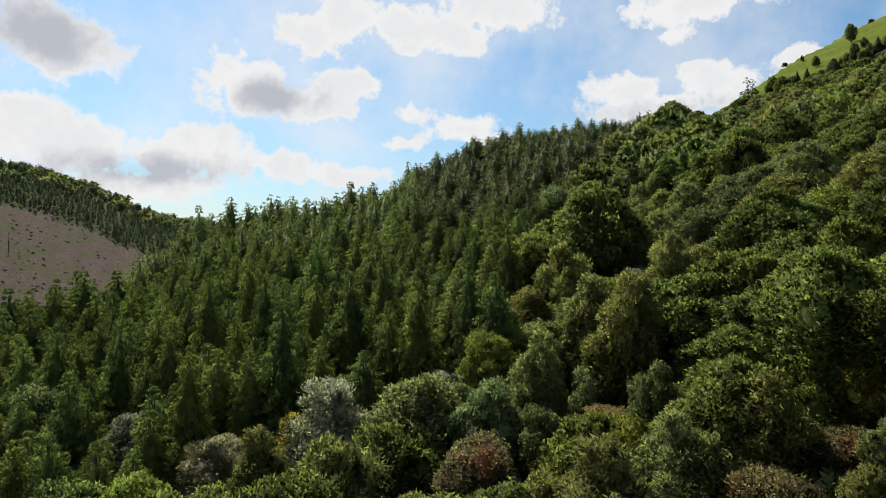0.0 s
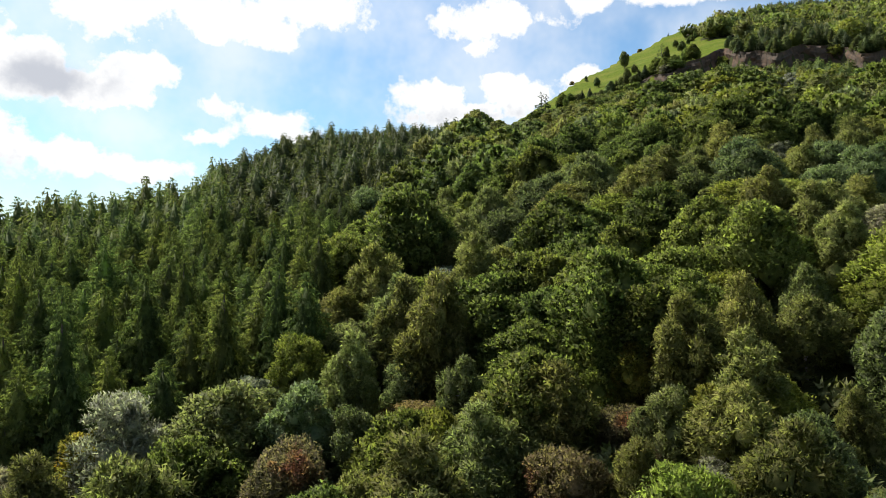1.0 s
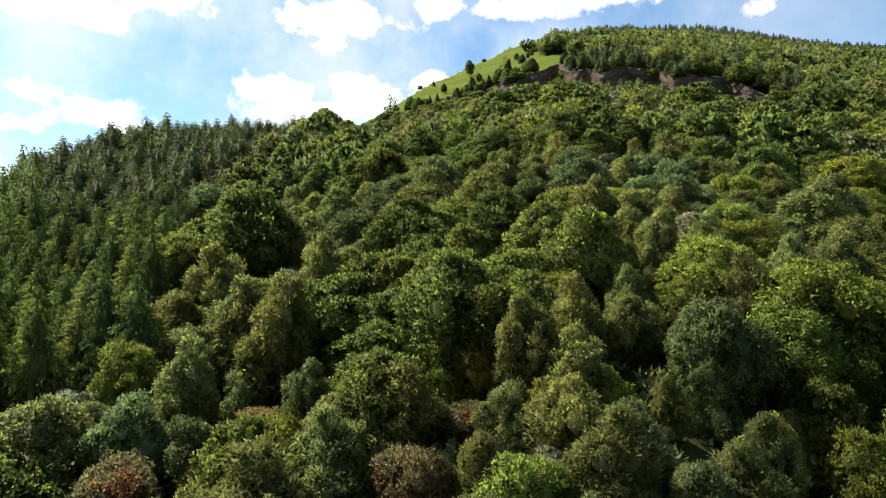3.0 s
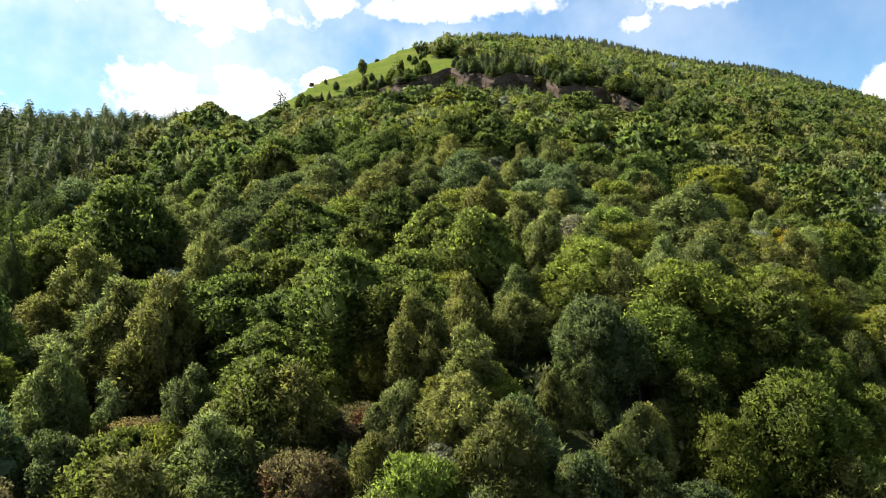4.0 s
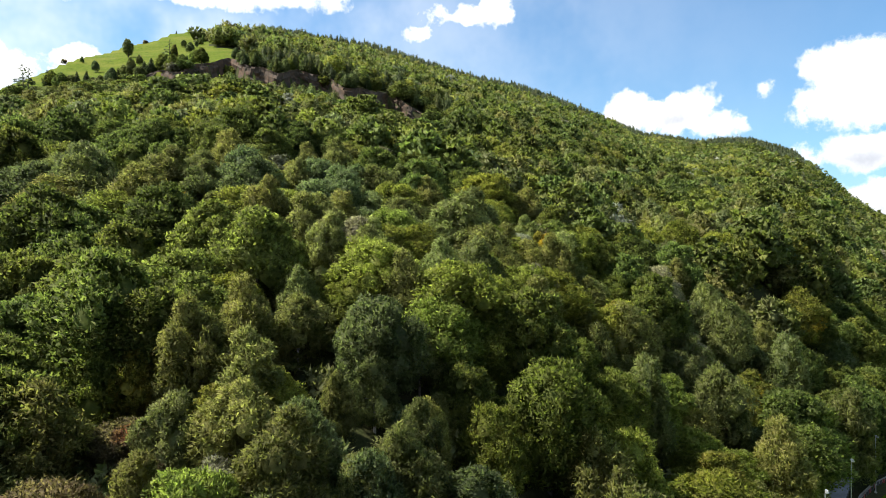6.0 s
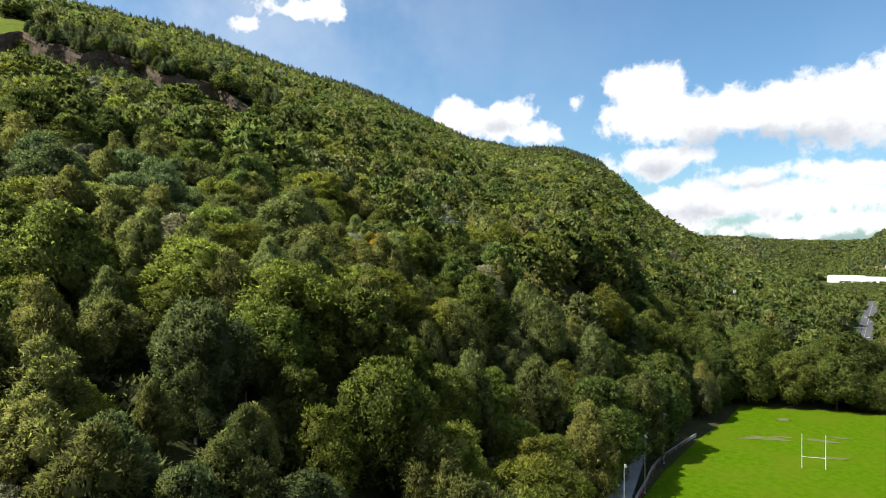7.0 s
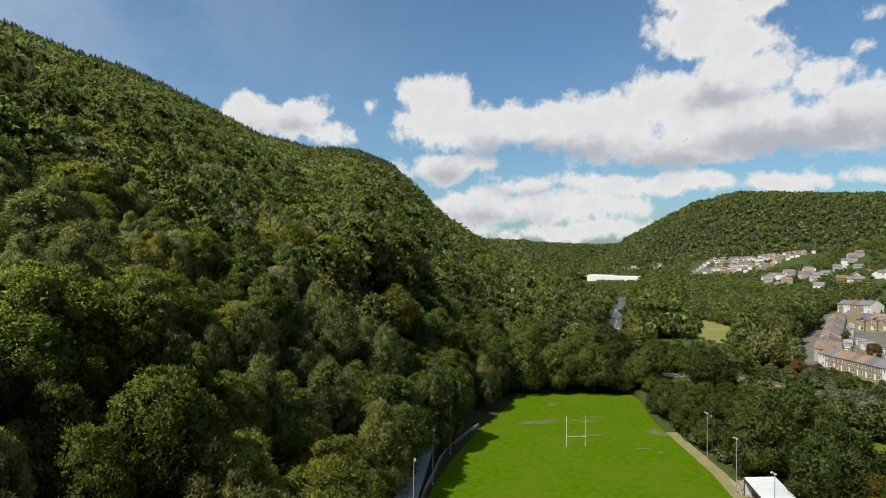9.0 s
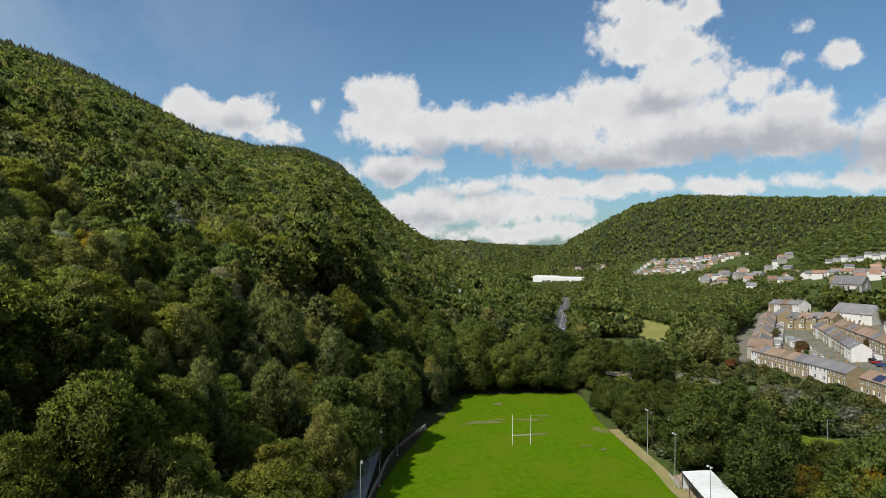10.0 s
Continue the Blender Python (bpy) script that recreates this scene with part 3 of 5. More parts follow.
# single trees that stand out: x, y, height, half width of the crown
HEROES = {
    "alder": [(-70.0, 112.3, 16.6, 6.9), (-6.2, 108.0, 8.0, 3.3), (23.7, 98.4, 10.4, 4.3), (12.6, 83.0, 10.5, 4.4), (46.1, 64.4,
         10.0, 4.2), (75.9, 57.0, 16.1, 6.7), (84.1, 55.4, 10.8, 4.5), (55.2, 53.4, 11.1, 4.6), (58.2, 46.0, 12.0, 5.0)],
    "willow": [(-64.1, 121.6, 9.0, 4.3), (-50.8, 107.2, 12.8, 6.1), (-32.6, 92.6, 12.0, 5.7), (-16.2, 94.6, 17.4, 8.3), (-0.1,
         102.5, 9.4, 4.5), (45.4, 55.0, 8.5, 4.1), (155.1, 71.8, 11.4, 5.4)],
    "maple": [(-20.5, 94.8, 13.0, 5.4), (49.8, 75.7, 10.5, 4.4), (51.3, 63.1, 9.4, 3.9), (227.9, 10.0, 20.0, 8.3)],
    "ash": [(7.3, 103.8, 12.7, 5.3), (-38.6, 80.5, 16.1, 6.7), (46.6, 79.6, 11.6, 4.8), (20.1, 76.0, 14.0, 5.8), (94.9, 38.2,
         20.5, 8.5), (223.2, 44.0, 21.0, 8.7), (211.3, 52.8, 18.0, 7.5), (230.6, 33.8, 18.8, 7.8), (186.4, 64.0, 14.9, 6.2), (82.5, 41.9,
         13.6, 5.7), (104.9, 30.0, 15.9, 6.6)],
    "birch": [(13.9, 93.7, 15.5, 5.3), (27.4, 83.5, 13.8, 4.8), (34.3, 84.2, 10.7, 3.7), (24.3, 108.4, 17.9, 6.2), (53.5, 70.1,
         15.7, 5.4), (64.0, 72.1, 14.6, 5.0), (78.4, 75.6, 12.2, 4.2), (71.8, 54.9, 11.0, 3.8), (65.3, 56.1, 8.9, 3.1), (71.8, 47.4, 11.2,
         3.9), (91.8, 64.5, 16.1, 5.6), (109.5, 67.5, 15.0, 5.2), (146.2, 57.9, 16.7, 5.7), (91.6, 81.2, 15.7, 5.4), (65.3, 98.2, 10.8,
         3.7), (42.6, 120.9, 17.3, 6.0), (28.5, 98.2, 21.0, 7.2), (24.8, 106.5, 18.1, 6.2), (57.9, 151.9, 20.1, 6.9), (191.6, 31.2, 17.1,
         5.9), (183.7, 24.6, 22.5, 7.8), (128.8, 41.7, 14.4, 5.0), (126.7, 31.6, 19.6, 6.8), (150.8, 22.0, 22.3, 7.7)],
    "sycamore": [(-6.3, 83.1, 14.9, 6.2), (-47.7, 79.2, 17.5, 7.3), (17.6, 76.2, 13.6, 5.7), (34.9, 143.7, 25.7, 10.7), (49.7,
         103.7, 16.4, 6.8), (55.6, 101.2, 17.1, 7.1), (63.7, 101.3, 16.0, 6.7), (84.3, 47.9, 12.0, 5.0), (60.6, 98.5, 14.6, 6.1), (47.1,
         107.2, 16.9, 7.1), (76.5, 95.6, 16.7, 7.0), (106.2, 47.2, 18.4, 7.6), (86.4, 48.8, 10.4, 4.3), (166.6, 40.1, 19.5, 8.1)],
    "hawthorn": [(3.6, 77.2, 12.2, 6.1), (10.0, 91.9, 7.3, 3.6), (32.6, 62.4, 11.0, 5.5), (42.6, 64.2, 6.1, 3.0)],
    "larch": [(-26.7, 107.0, 26.8, 5.8), (-17.9, 124.3, 27.6, 6.0), (-39.4, 99.7, 23.4, 5.1), (-4.3, 110.8, 23.3, 5.1), (4.7,
         116.6, 21.2, 4.6), (-72.1, 120.0, 26.7, 5.8), (-60.1, 119.2, 26.5, 5.8), (-43.8, 145.1, 26.4, 5.7), (13.0, 127.8, 23.2, 5.0),
         (-31.9, 162.3, 27.5, 6.0), (-47.7, 131.1, 26.5, 5.8), (-12.7, 139.2, 25.3, 5.5), (-79.0, 120.9, 24.4, 5.3), (-55.0, 124.3, 24.1,
         5.2), (-9.4, 113.7, 20.7, 4.5)],
}
MORE_BIRCHES = [(187.7, 11.1, 24.5, 8.5), (145.8, 9.7, 20.8, 7.2), (73.2, 47.4, 11.0, 3.8), (57.5, 46.0, 12.7, 4.4), (186.6, -2.8, 21.4, 7.4), (78.1, 48.7, 9.3, 3.2)]
NEAR, HERO = 205.0, []
SIZE = {"sycamore": (16, 6.6), "birch": (14, 5.2), "larch": (19, 5.3), "willow": (11, 5.6), "maple": (13, 5.4), "spruce": (13, 2.6),
        "hawthorn": (8, 4.2), "alder": (13, 5.4), "ash": (14, 6.0), "pine": (14, 4.4)}
CONIFERS = ("larch", "spruce", "pine")


def kinds_at(x, y, az, r, u):
    """Which kind grows at each place."""
    n1, n2 = noise2(x, y, 26.0, 1.3), noise2(x, y, 60.0, 4.1)
    k = np.full(len(x), "birch", dtype=object)
    k = np.where(n1 + (u - 0.5) * 0.5 > 0.55, "sycamore", k)
    k = np.where((n1 < 0.30) & (u > 0.35), "alder", k)
    k = np.where((u > 0.84) & (n2 > 0.4), "ash", k)
    k = np.where((u > 0.955) & (r < 210), "maple", k)
    k = np.where((u < 0.06) & (r < 130), "hawthorn", k)
    k = np.where((u < 0.06) & (r >= 130), "willow", k)
    k = np.where((az < -45) & (az > -96) & (r < 170) & (k == "sycamore") & (u > 0.2), "ash", k)
    con = (az > np.interp(r, [100, 180, 260, 400], [-5, -9, -14, -19])) & (r > np.interp(az, [-8, 10, 35], [112, 100, 92])) & (r < 420)
    k = np.where(con, "larch", k)
    k = np.where(con & (az < 2) & (r > 170), "pine", k)
    crest = np.interp(az, HILL_AZ, HILL_R)
    k = np.where((az < -41) & (az > -80) & (r > crest * 0.88), "spruce", k)
    k = np.where((az < -74) & (az > -88) & (r > 1080), "spruce", k)
    k = np.where((az < -40) & (az > -52) & (r > 300) & (r < 392) & (u < 0.7), "larch", k)
    k = np.where((az < -41) & (az > -60) & (r > 405) & (r < 500) & (u < 0.8), "pine", k)
    # far-left hill: dark pine leaves put its hazy, backlit tone into the colour
    k = np.where((az > 14) & (r > 440) & (u < 0.65), "pine", k)
    k = np.where((az > 19) & (r > 640) & (r < 780), "spruce", k)
    side = (az < -86) & (r < 420) & (u < 0.8)
    k = np.where(side & (field_gap(x, y) < 45), "sycamore", k)
    k = np.where((az < -100) & (r > 420) & (u < 0.5), "sycamore", k)
    # bluish spruce leaves here put the distance haze into the far hills' colour
    k = np.where((az < -92) & (r > 1900) & (u > 0.5), "spruce", k)
    return k


def bare(x, y, az, r):
    """Places with no trees."""
    b = field_gap(x, y) < np.where(y > -45, 5.5, np.where(x < 215, 4.4, 4.4))
    b |= is_grass(az, r) | is_cleared(az, r)
    b |= (az < -31) & (az > -59) & (r > 392) & (r < 404)
    b |= (np.abs(y + 147.5 + 0.3247 * (x - 490.7)) < 12.5) & (x > 440) & (x < 940)
    b |= in_meadow(x, y) & (noise2(x, y, 6, 2.0) < 0.80)
    b |= in_town(x, y)
    b |= (x > 108) & (x < 188) & (y > -12) & (y < np.interp(x, [112, 184], [14.0, 6.5]))
    b |= (x > 90) & (x < 166) & (y < -66) & (y > -89)
    b |= (x > 85) & (x < 182) & (np.abs(y - np.interp(x, [90, 130, 150, 176], [-126, -124, -122.5, -115])) < 10.5)
    b |= (x > 212) & (x < 300) & (np.abs(y - np.interp(x, [214, 240, 252, 268, 296], [-149, -141.5, -137, -108, -90])) < np.where(x > 262, 4.5, 6.5))
    far_rows = (az > -122.4) & (az < -112.8) & (r > 1440) & (r < 1850)
    b |= far_rows & (noise2(x, y, 31.0, 0.4) < 0.80)
    b |= (az > -125.5) & (az < -118.3) & (r > 880) & (r < 1150) & (noise2(x, y, 23.0, 1.9) < 0.60)
    b |= (az > -131) & (az < -125.5) & (r > 560) & (r < 830) & (noise2(x, y, 19.0, 2.9) < 0.62)
    b |= (az > 15) & (r > 790) & (noise2(x, y, 27.0, 5.0) < 0.54)
    b |= (az > -105.2) & (az < -96) & (r > 1480) & (r < 1720) & (az < -103.6)
    return b


def plant_single():
    for kind, rows in (*HEROES.items(), ("birch", MORE_BIRCHES)):
        for x, y, h, w in rows:
            tree(kind, x, y, h, w, rng)
            HERO.append((x, y, w))


def scatter(bands):
    pts = []
    for r0, r1, step, a0, a1 in bands:
        g = np.arange(-r1, r1, step)
        X, Y = np.meshgrid(g, g)
        X[1::2] += step / 2
        X, Y = X.ravel(), Y.ravel()
        az, r = bearing(X, Y)
        s = (r >= r0) & (r < r1) & (az > a0) & (az < a1)
        pts.append((X[s] + rng.uniform(-0.36, 0.36, s.sum()) * step, Y[s] + rng.uniform(-0.36, 0.36, s.sum()) * step))
    return tuple(np.concatenate(c) for c in zip(*pts))


def plant():
    # broad crowns stand wider apart than the plantation's conifers
    ax, ay = scatter(((34, 170, 6.7, -136, 42), (170, 450, 8.2, -136, 42), (450, 800, 9.0, -136, 42), (800, 1600, 12.5, -136, 42),
                      (1600, 3000, 13.0, -134, -92), (3000, 4500, 24.0, -116, -92)))
    bx, by = scatter(((34, 450, 6.4, -100, 42), (450, 1600, 7.0, -100, 42), (1600, 3000, 13.0, -134, -92)))
    x, y = np.concatenate([ax, bx]), np.concatenate([ay, by])
    dense = np.arange(len(x)) >= len(ax)
    az, r = bearing(x, y)
    crest = np.interp(az, HILL_AZ, HILL_R)
    crest2 = np.where(az > 14, 1030, np.where(az < -121, 1480, 0))
    hidden = (r > np.maximum(crest + 25, crest2)) & (az > -93) & ~((az > 14) & (r > 440))
    hidden |= (az > 14) & (az < 42) & (r > crest + 20) & (r < 440)
    keep = ~hidden & ~bare(x, y, az, r)
    for hx, hy, hr in HERO:
        keep &= np.hypot(x - hx, y - hy) > hr * 0.75 + np.where(dense, 0.5, 2.2)
    x, y, az, r, dense = x[keep], y[keep], az[keep], r[keep], dense[keep]
    order = np.argsort(r)
    x, y, az, r, dense = x[order], y[order], az[order], r[order], dense[order]
    u = rng.uniform(0, 1, len(x))
    kind = kinds_at(x, y, az, r, u)
    stay = np.isin(kind, CONIFERS) == dense
    x, y, az, r, u, kind = (q[stay] for q in (x, y, az, r, u, kind))
    # scrub on the bank below the track and the streets, and before the meadow and the road
    limit = np.full(len(x), 40.0)
    limit = np.where((az < -110.5) & (r > 205) & (r < 290), np.where(r < 245, 10.5, 8.5) - 2.5 * u, limit)
    limit = np.where((y < -128) & (y > -162) & (x > 120) & (x < 300), 5.2 - 2.2 * u, limit)
    limit = np.where((az < -119.5) & (r > 168) & (r < 200), 9.0 - 2.5 * u, limit)
    limit = np.where((az < -108.8) & (az > -117) & (r > 310) & (r < 450), np.maximum(12.0 - (r - 310) * 0.105, 1.6), limit)
    limit = np.where((az < -105.5) & (az > -113.5) & (r > 200) & (r < 292), np.interp(r, [200, 240, 290], [17.0, 12.0, 6.0]), limit)
    limit = np.where((az < -113.5) & (r > 232) & (r < 292), 6.8 - 2.0 * u, limit)
    limit = np.where(in_meadow(x, y), 3.0, limit)
    limit = np.where((az < -104.6) & (az > -108.5) & (r > 330) & (r < 530), np.interp(r, [330, 400, 530], [18.0, 10.0, 2.0]), limit)
    limit = np.where((az < -103.4) & (az > -109) & (r > 950) & (r < 1700), 5.0, limit)
    limit = np.where((az < -112) & (r > 500) & (r < 1900), 8.5 - 2.0 * u, limit)
    head = (az < -95) & (az > -110) & (r > 258) & (r < 420)
    size = rng.normal(1.0, 0.16, len(x)).clip(0.65, 1.4)
    h = np.array([SIZE[k][0] for k in kind]) * size
    w = np.array([SIZE[k][1] for k in kind]) * size * rng.uniform(0.85, 1.15, len(x))
    broad = ~np.isin(kind, CONIFERS)
    w[broad & (r > 140) & (r < 450)] *= 1.08
    h[r < 150] *= rng.uniform(0.78, 1.06, (r < 150).sum())
    w[broad & (r < 170)] *= 1.12
    under_cliff = (az < -20) & (az > -60) & (r > 300) & (r < 425)
    h[under_cliff] *= np.where(az[under_cliff] > -33, 0.46, np.where((r[under_cliff] > 345) & (r[under_cliff] < 402), 0.46, 0.6))
    w[under_cliff] *= 0.78
    before_cliff = (az < -20) & (az > -60) & (r > 245) & (r <= 300)
    h[before_cliff] *= 0.8
    # old tall sycamores round the head of the field
    h[head] *= 1.12
    w[head] *= 1.1
    small = np.minimum(h, limit) / h
    h *= small
    w = np.where(small < 1, np.minimum(w * np.maximum(small, 0.6), h * 0.72), w)
    far = r > 450
    h[far] *= np.where(r[far] > 1600, 1.1, 0.85)
    w[far] *= np.where(r[far] > 1600, np.where(r[far] > 3000, 2.3, 1.3), np.where(r[far] > 800, 1.3, 1.0))
    w[(kind == "spruce") & (r > 1900)] *= 1.9
    side = (field_gap(x, y) < 40) & (r < 420) & (az < -86)
    near = (kind == "larch") & (r < 240) & (az > -20) | (r < NEAR) & (az > -101) | side & (r < 330) & (h > 5)
    made = {}
    for i in np.nonzero(near)[0]:
        k = kind[i]
        made[k] = made.get(k, 0) + 1
        if made[k] > 300:
            near[i] = False
            continue
        tree(k, float(x[i]), float(y[i]), float(h[i]), float(w[i]), rng)
    # undergrowth between the near trees
    a2, r2 = rng.uniform(-98, 38, 700), np.sqrt(rng.uniform(36.0 ** 2, 150.0 ** 2, 700))
    ux, uy = -np.sin(np.radians(a2)) * r2, np.cos(np.radians(a2)) * r2
    ok = ~bare(ux, uy, a2, r2)
    for k, part_ in (("alder", rng.uniform(0, 1, 700) < 0.5), ("birch", None)):
        s = ok & (part_ if part_ is not None else ~first)
        first = part_ if part_ is not None else first
        n_ = int(s.sum())
        wood(k, "undergrowth", "dense green undergrowth of young trees and bushes", ux[s], uy[s], rng.uniform(3.0, 6.5, n_), rng.uniform(2.0, 3.4, n_), 2, rng)
    a2, r2 = rng.uniform(17, 42, 700), rng.uniform(450, 700, 700)
    ux, uy = -np.sin(np.radians(a2)) * r2, np.cos(np.radians(a2)) * r2
    wood("hawthorn", "brash", "brown brash and low regrowth on the felled slope", ux, uy, rng.uniform(0.2, 0.6, 700), rng.uniform(0.6, 1.5, 700), 3, rng)
    a2, r2 = rng.uniform(-133, -110, 900), rng.uniform(195, 300, 900)
    ux, uy = -np.sin(np.radians(a2)) * r2, np.cos(np.radians(a2)) * r2
    s = ~bare(ux, uy, a2, r2)
    n_ = int(s.sum())
    wood("alder", "scrub", "green scrub and bushes on the bank below the town", ux[s], uy[s], rng.uniform(2.0, 4.5, n_), rng.uniform(1.5, 2.8, n_), 2, rng)
    for k in KINDS:
        for level, s in ((1, r <= 450), (2, (r > 450) & (r <= 620) & (az <= 14)), (3, (r > 450) & (r <= 1300) & ((r > 620) | (az > 14))), (4, r > 1300)):
            s = s & ~near & (kind == k)
            wood(k, f"{k}_wood", f"{('dense', 'dense', 'distant', 'distant')[level - 1]} wood of {LABELS[k].split(' tree')[0]} trees on the hillside", x[s], y[s], h[s], w[s], level, rng)


plant_single()
plant()


# ---- building helpers ----
def part(name, bm, mat, parent=None, label="", m=None):
    """Links a bmesh as one mesh object under a thing or a part."""
    me = bpy.data.meshes.new(name)
    bm.normal_update()
    bm.to_mesh(me)
    bm.free()
    me.materials.append(mat)
    return part_of(name, me, parent, label, m)


def part_of(name, me, parent=None, label="", m=None):
    ob = new(name, me)
    if parent:
        ob.parent = parent
    if m is not None:
        ob.matrix_basis = m
    return tagged(ob, label) if label else ob


def thing(name, m, label, category, group="", kind=""):
    ob = new(name)
    ob.matrix_world = m
    return tagged(ob, label, category, group, kind)


def slab(size, at=(0, 0, 0), bm=None, bevel=0.0, m=None):
    """A box of that size, its middle at a place, with softened edges."""
    own = bmesh.new()
    bmesh.ops.create_cube(own, size=1.0)
    bmesh.ops.scale(own, vec=size, verts=own.verts)
    if bevel:
        bmesh.ops.bevel(own, geom=own.edges[:], offset=bevel, segments=1, affect="EDGES")
    bmesh.ops.translate(own, vec=at, verts=own.verts)
    if m is not None:
        bmesh.ops.transform(own, matrix=m, verts=own.verts)
    return merge(bm, own)


def rod(a, b, r0, r1=None, sides=10, bm=None):
    """A round bar from a to b."""
    own = bmesh.new()
    a, b = Vector(a), Vector(b)
    d = b - a
    bmesh.ops.create_cone(own, cap_ends=True, segments=sides, radius1=r0, radius2=r0 if r1 is None else r1, depth=d.length)
    turn = d.to_track_quat("Z", "Y").to_matrix().to_4x4()
    bmesh.ops.transform(own, matrix=Matrix.Translation((a + b) / 2) @ turn, verts=own.verts)
    return merge(bm, own)


def merge(bm, own):
    if bm is None:
        return own
    me = bpy.data.meshes.new("tmp")
    own.to_mesh(me)
    own.free()
    bm.from_mesh(me)
    bpy.data.meshes.remove(me)
    return bm


def prism(profile, length, bm=None):
    """A closed profile in the y-z plane drawn out along x from 0 to length."""
    own = bmesh.new()
    a = [own.verts.new((0, y, z)) for y, z in profile]
    b = [own.verts.new((length, y, z)) for y, z in profile]
    own.faces.new(a[::-1])
    own.faces.new(b)
    n = len(profile)
    for i in range(n):
        own.faces.new((a[i], a[(i + 1) % n], b[(i + 1) % n], b[i]))
    bmesh.ops.recalc_face_normals(own, faces=own.faces[:])
    return merge(bm, own)


def strip(name, line, width, lift, mat, label, category, kind="structure", step=4.0):
    """A band of road or path laid on the land along a line of x, y points."""
    pts = []
    for (x0, y0), (x1, y1) in zip(line, line[1:]):
        n = max(1, int(math.hypot(x1 - x0, y1 - y0) / step))
        pts += [(x0 + (x1 - x0) * k / n, y0 + (y1 - y0) * k / n) for k in range(n)]
    pts = np.array(pts + [line[-1]])
    d = unit(np.gradient(pts, axis=0))
    side = np.stack([-d[:, 1], d[:, 0]], -1)
    rows = []
    for k in np.linspace(-0.5, 0.5, 5):
        p = pts + side * k * width
        rows.append(np.column_stack([p, np.maximum(ground(p[:, 0], p[:, 1]), ground(pts[:, 0], pts[:, 1])) + lift]))
    v = np.stack(rows, 1)
    n, m = v.shape[:2]
    i, j = np.meshgrid(np.arange(n - 1), np.arange(m - 1), indexing="ij")
    a = i * m + j
    f = np.stack([a, a + m, a + m + 1, a + 1], -1).reshape(-1, 4)[:, ::-1]
    ob = new(name, mesh_from(name, v.reshape(-1, 3), f, [mat]))
    return tagged(ob, label, category, kind=kind)


TURF = material("mown_turf", [(0.056, 0.116, 0.0015), (0.083, 0.154, 0.003), (0.093, 0.135, 0.006)], 0.16, 0.95, 0.5, 4.0, spec=0.02)
DIRT = material("worn_dirt", [(0.12, 0.115, 0.04), (0.085, 0.13, 0.012), (0.15, 0.125, 0.06)], 0.8, 0.95, 0.4)
DRY = material("dry_path", [(0.25, 0.20, 0.10), (0.20, 0.18, 0.07), (0.16, 0.17, 0.05)], 0.5, 0.95, 0.4)
CONCRETE = material("concrete", [(0.42, 0.40, 0.36), (0.34, 0.32, 0.28), (0.24, 0.23, 0.20)], 0.6, 0.85, 0.3)
ASPHALT = material("asphalt", [(0.075, 0.075, 0.078), (0.10, 0.10, 0.10), (0.06, 0.06, 0.06)], 0.4, 0.9, 0.3)
PALE_TAR = material("pale_tarmac", [(0.21, 0.195, 0.175), (0.165, 0.155, 0.14), (0.24, 0.22, 0.19)], 0.4, 0.9, 0.3)
WHITE = material("white_paint", [(0.78, 0.78, 0.76), (0.70, 0.70, 0.68), (0.62, 0.62, 0.58)], 1.5, 0.5, 0.05, stain=0.15)
STEEL = material("galvanised_steel", [(0.44, 0.45, 0.45), (0.36, 0.37, 0.37), (0.28, 0.28, 0.27)], 2.0, 0.5, 0.1, metal=0.4)
DARK = material("dark_painted_steel", [(0.035, 0.04, 0.045), (0.055, 0.055, 0.06), (0.07, 0.05, 0.04)], 2.0, 0.6, 0.1)
SHEET = material("grey_roof_sheet", [(0.26, 0.27, 0.28), (0.32, 0.33, 0.34), (0.18, 0.18, 0.17)], 0.5, 0.7, 0.2)
WHITE_SHEET = material("white_roof_sheet", [(0.62, 0.64, 0.63), (0.55, 0.57, 0.56), (0.46, 0.48, 0.46)], 0.4, 0.6, 0.1)
TIMBER = material("weathered_timber", [(0.26, 0.20, 0.14), (0.33, 0.26, 0.19), (0.18, 0.14, 0.10)], 1.5, 0.85, 0.4)
RED = material("red_paint", [(0.30, 0.03, 0.025), (0.24, 0.025, 0.02), (0.2, 0.02, 0.02)], 1.0, 0.4, 0.0)
ROCK = material("sandstone_cliff", [(0.042, 0.034, 0.026), (0.092, 0.066, 0.046), (0.135, 0.080, 0.048)], 0.7, 0.95, 0.8, 0.9)
LINE = material("road_paint", [(0.75, 0.75, 0.72), (0.6, 0.6, 0.58), (0.45, 0.45, 0.43)], 2.0, 0.7, 0.0)


# ---- playing field ----
def playing_field():
    xs = np.linspace(50, 266, 110)
    ts = np.linspace(0, 1, 40)
    X, T = np.meshgrid(xs, ts, indexing="ij")
    left, right = np.interp(X, *FIELD_LEFT), np.interp(X, *FIELD_RIGHT)
    Y = right + (left - right) * T
    Z = 0.03 * np.sin(X * 0.13) * np.cos(Y * 0.17)
    n, m = X.shape
    i, j = np.meshgrid(np.arange(n - 1), np.arange(m - 1), indexing="ij")
    a = i * m + j
    faces = np.stack([a, a + m, a + m + 1, a + 1], -1).reshape(-1, 4)
    ob = new("playing_field", mesh_from("playing_field", np.stack([X, Y, Z], -1).reshape(-1, 3), faces, [TURF], smooth_all=True))
    return tagged(ob, "bright green mown rugby field with worn patches", "field", kind="structure")


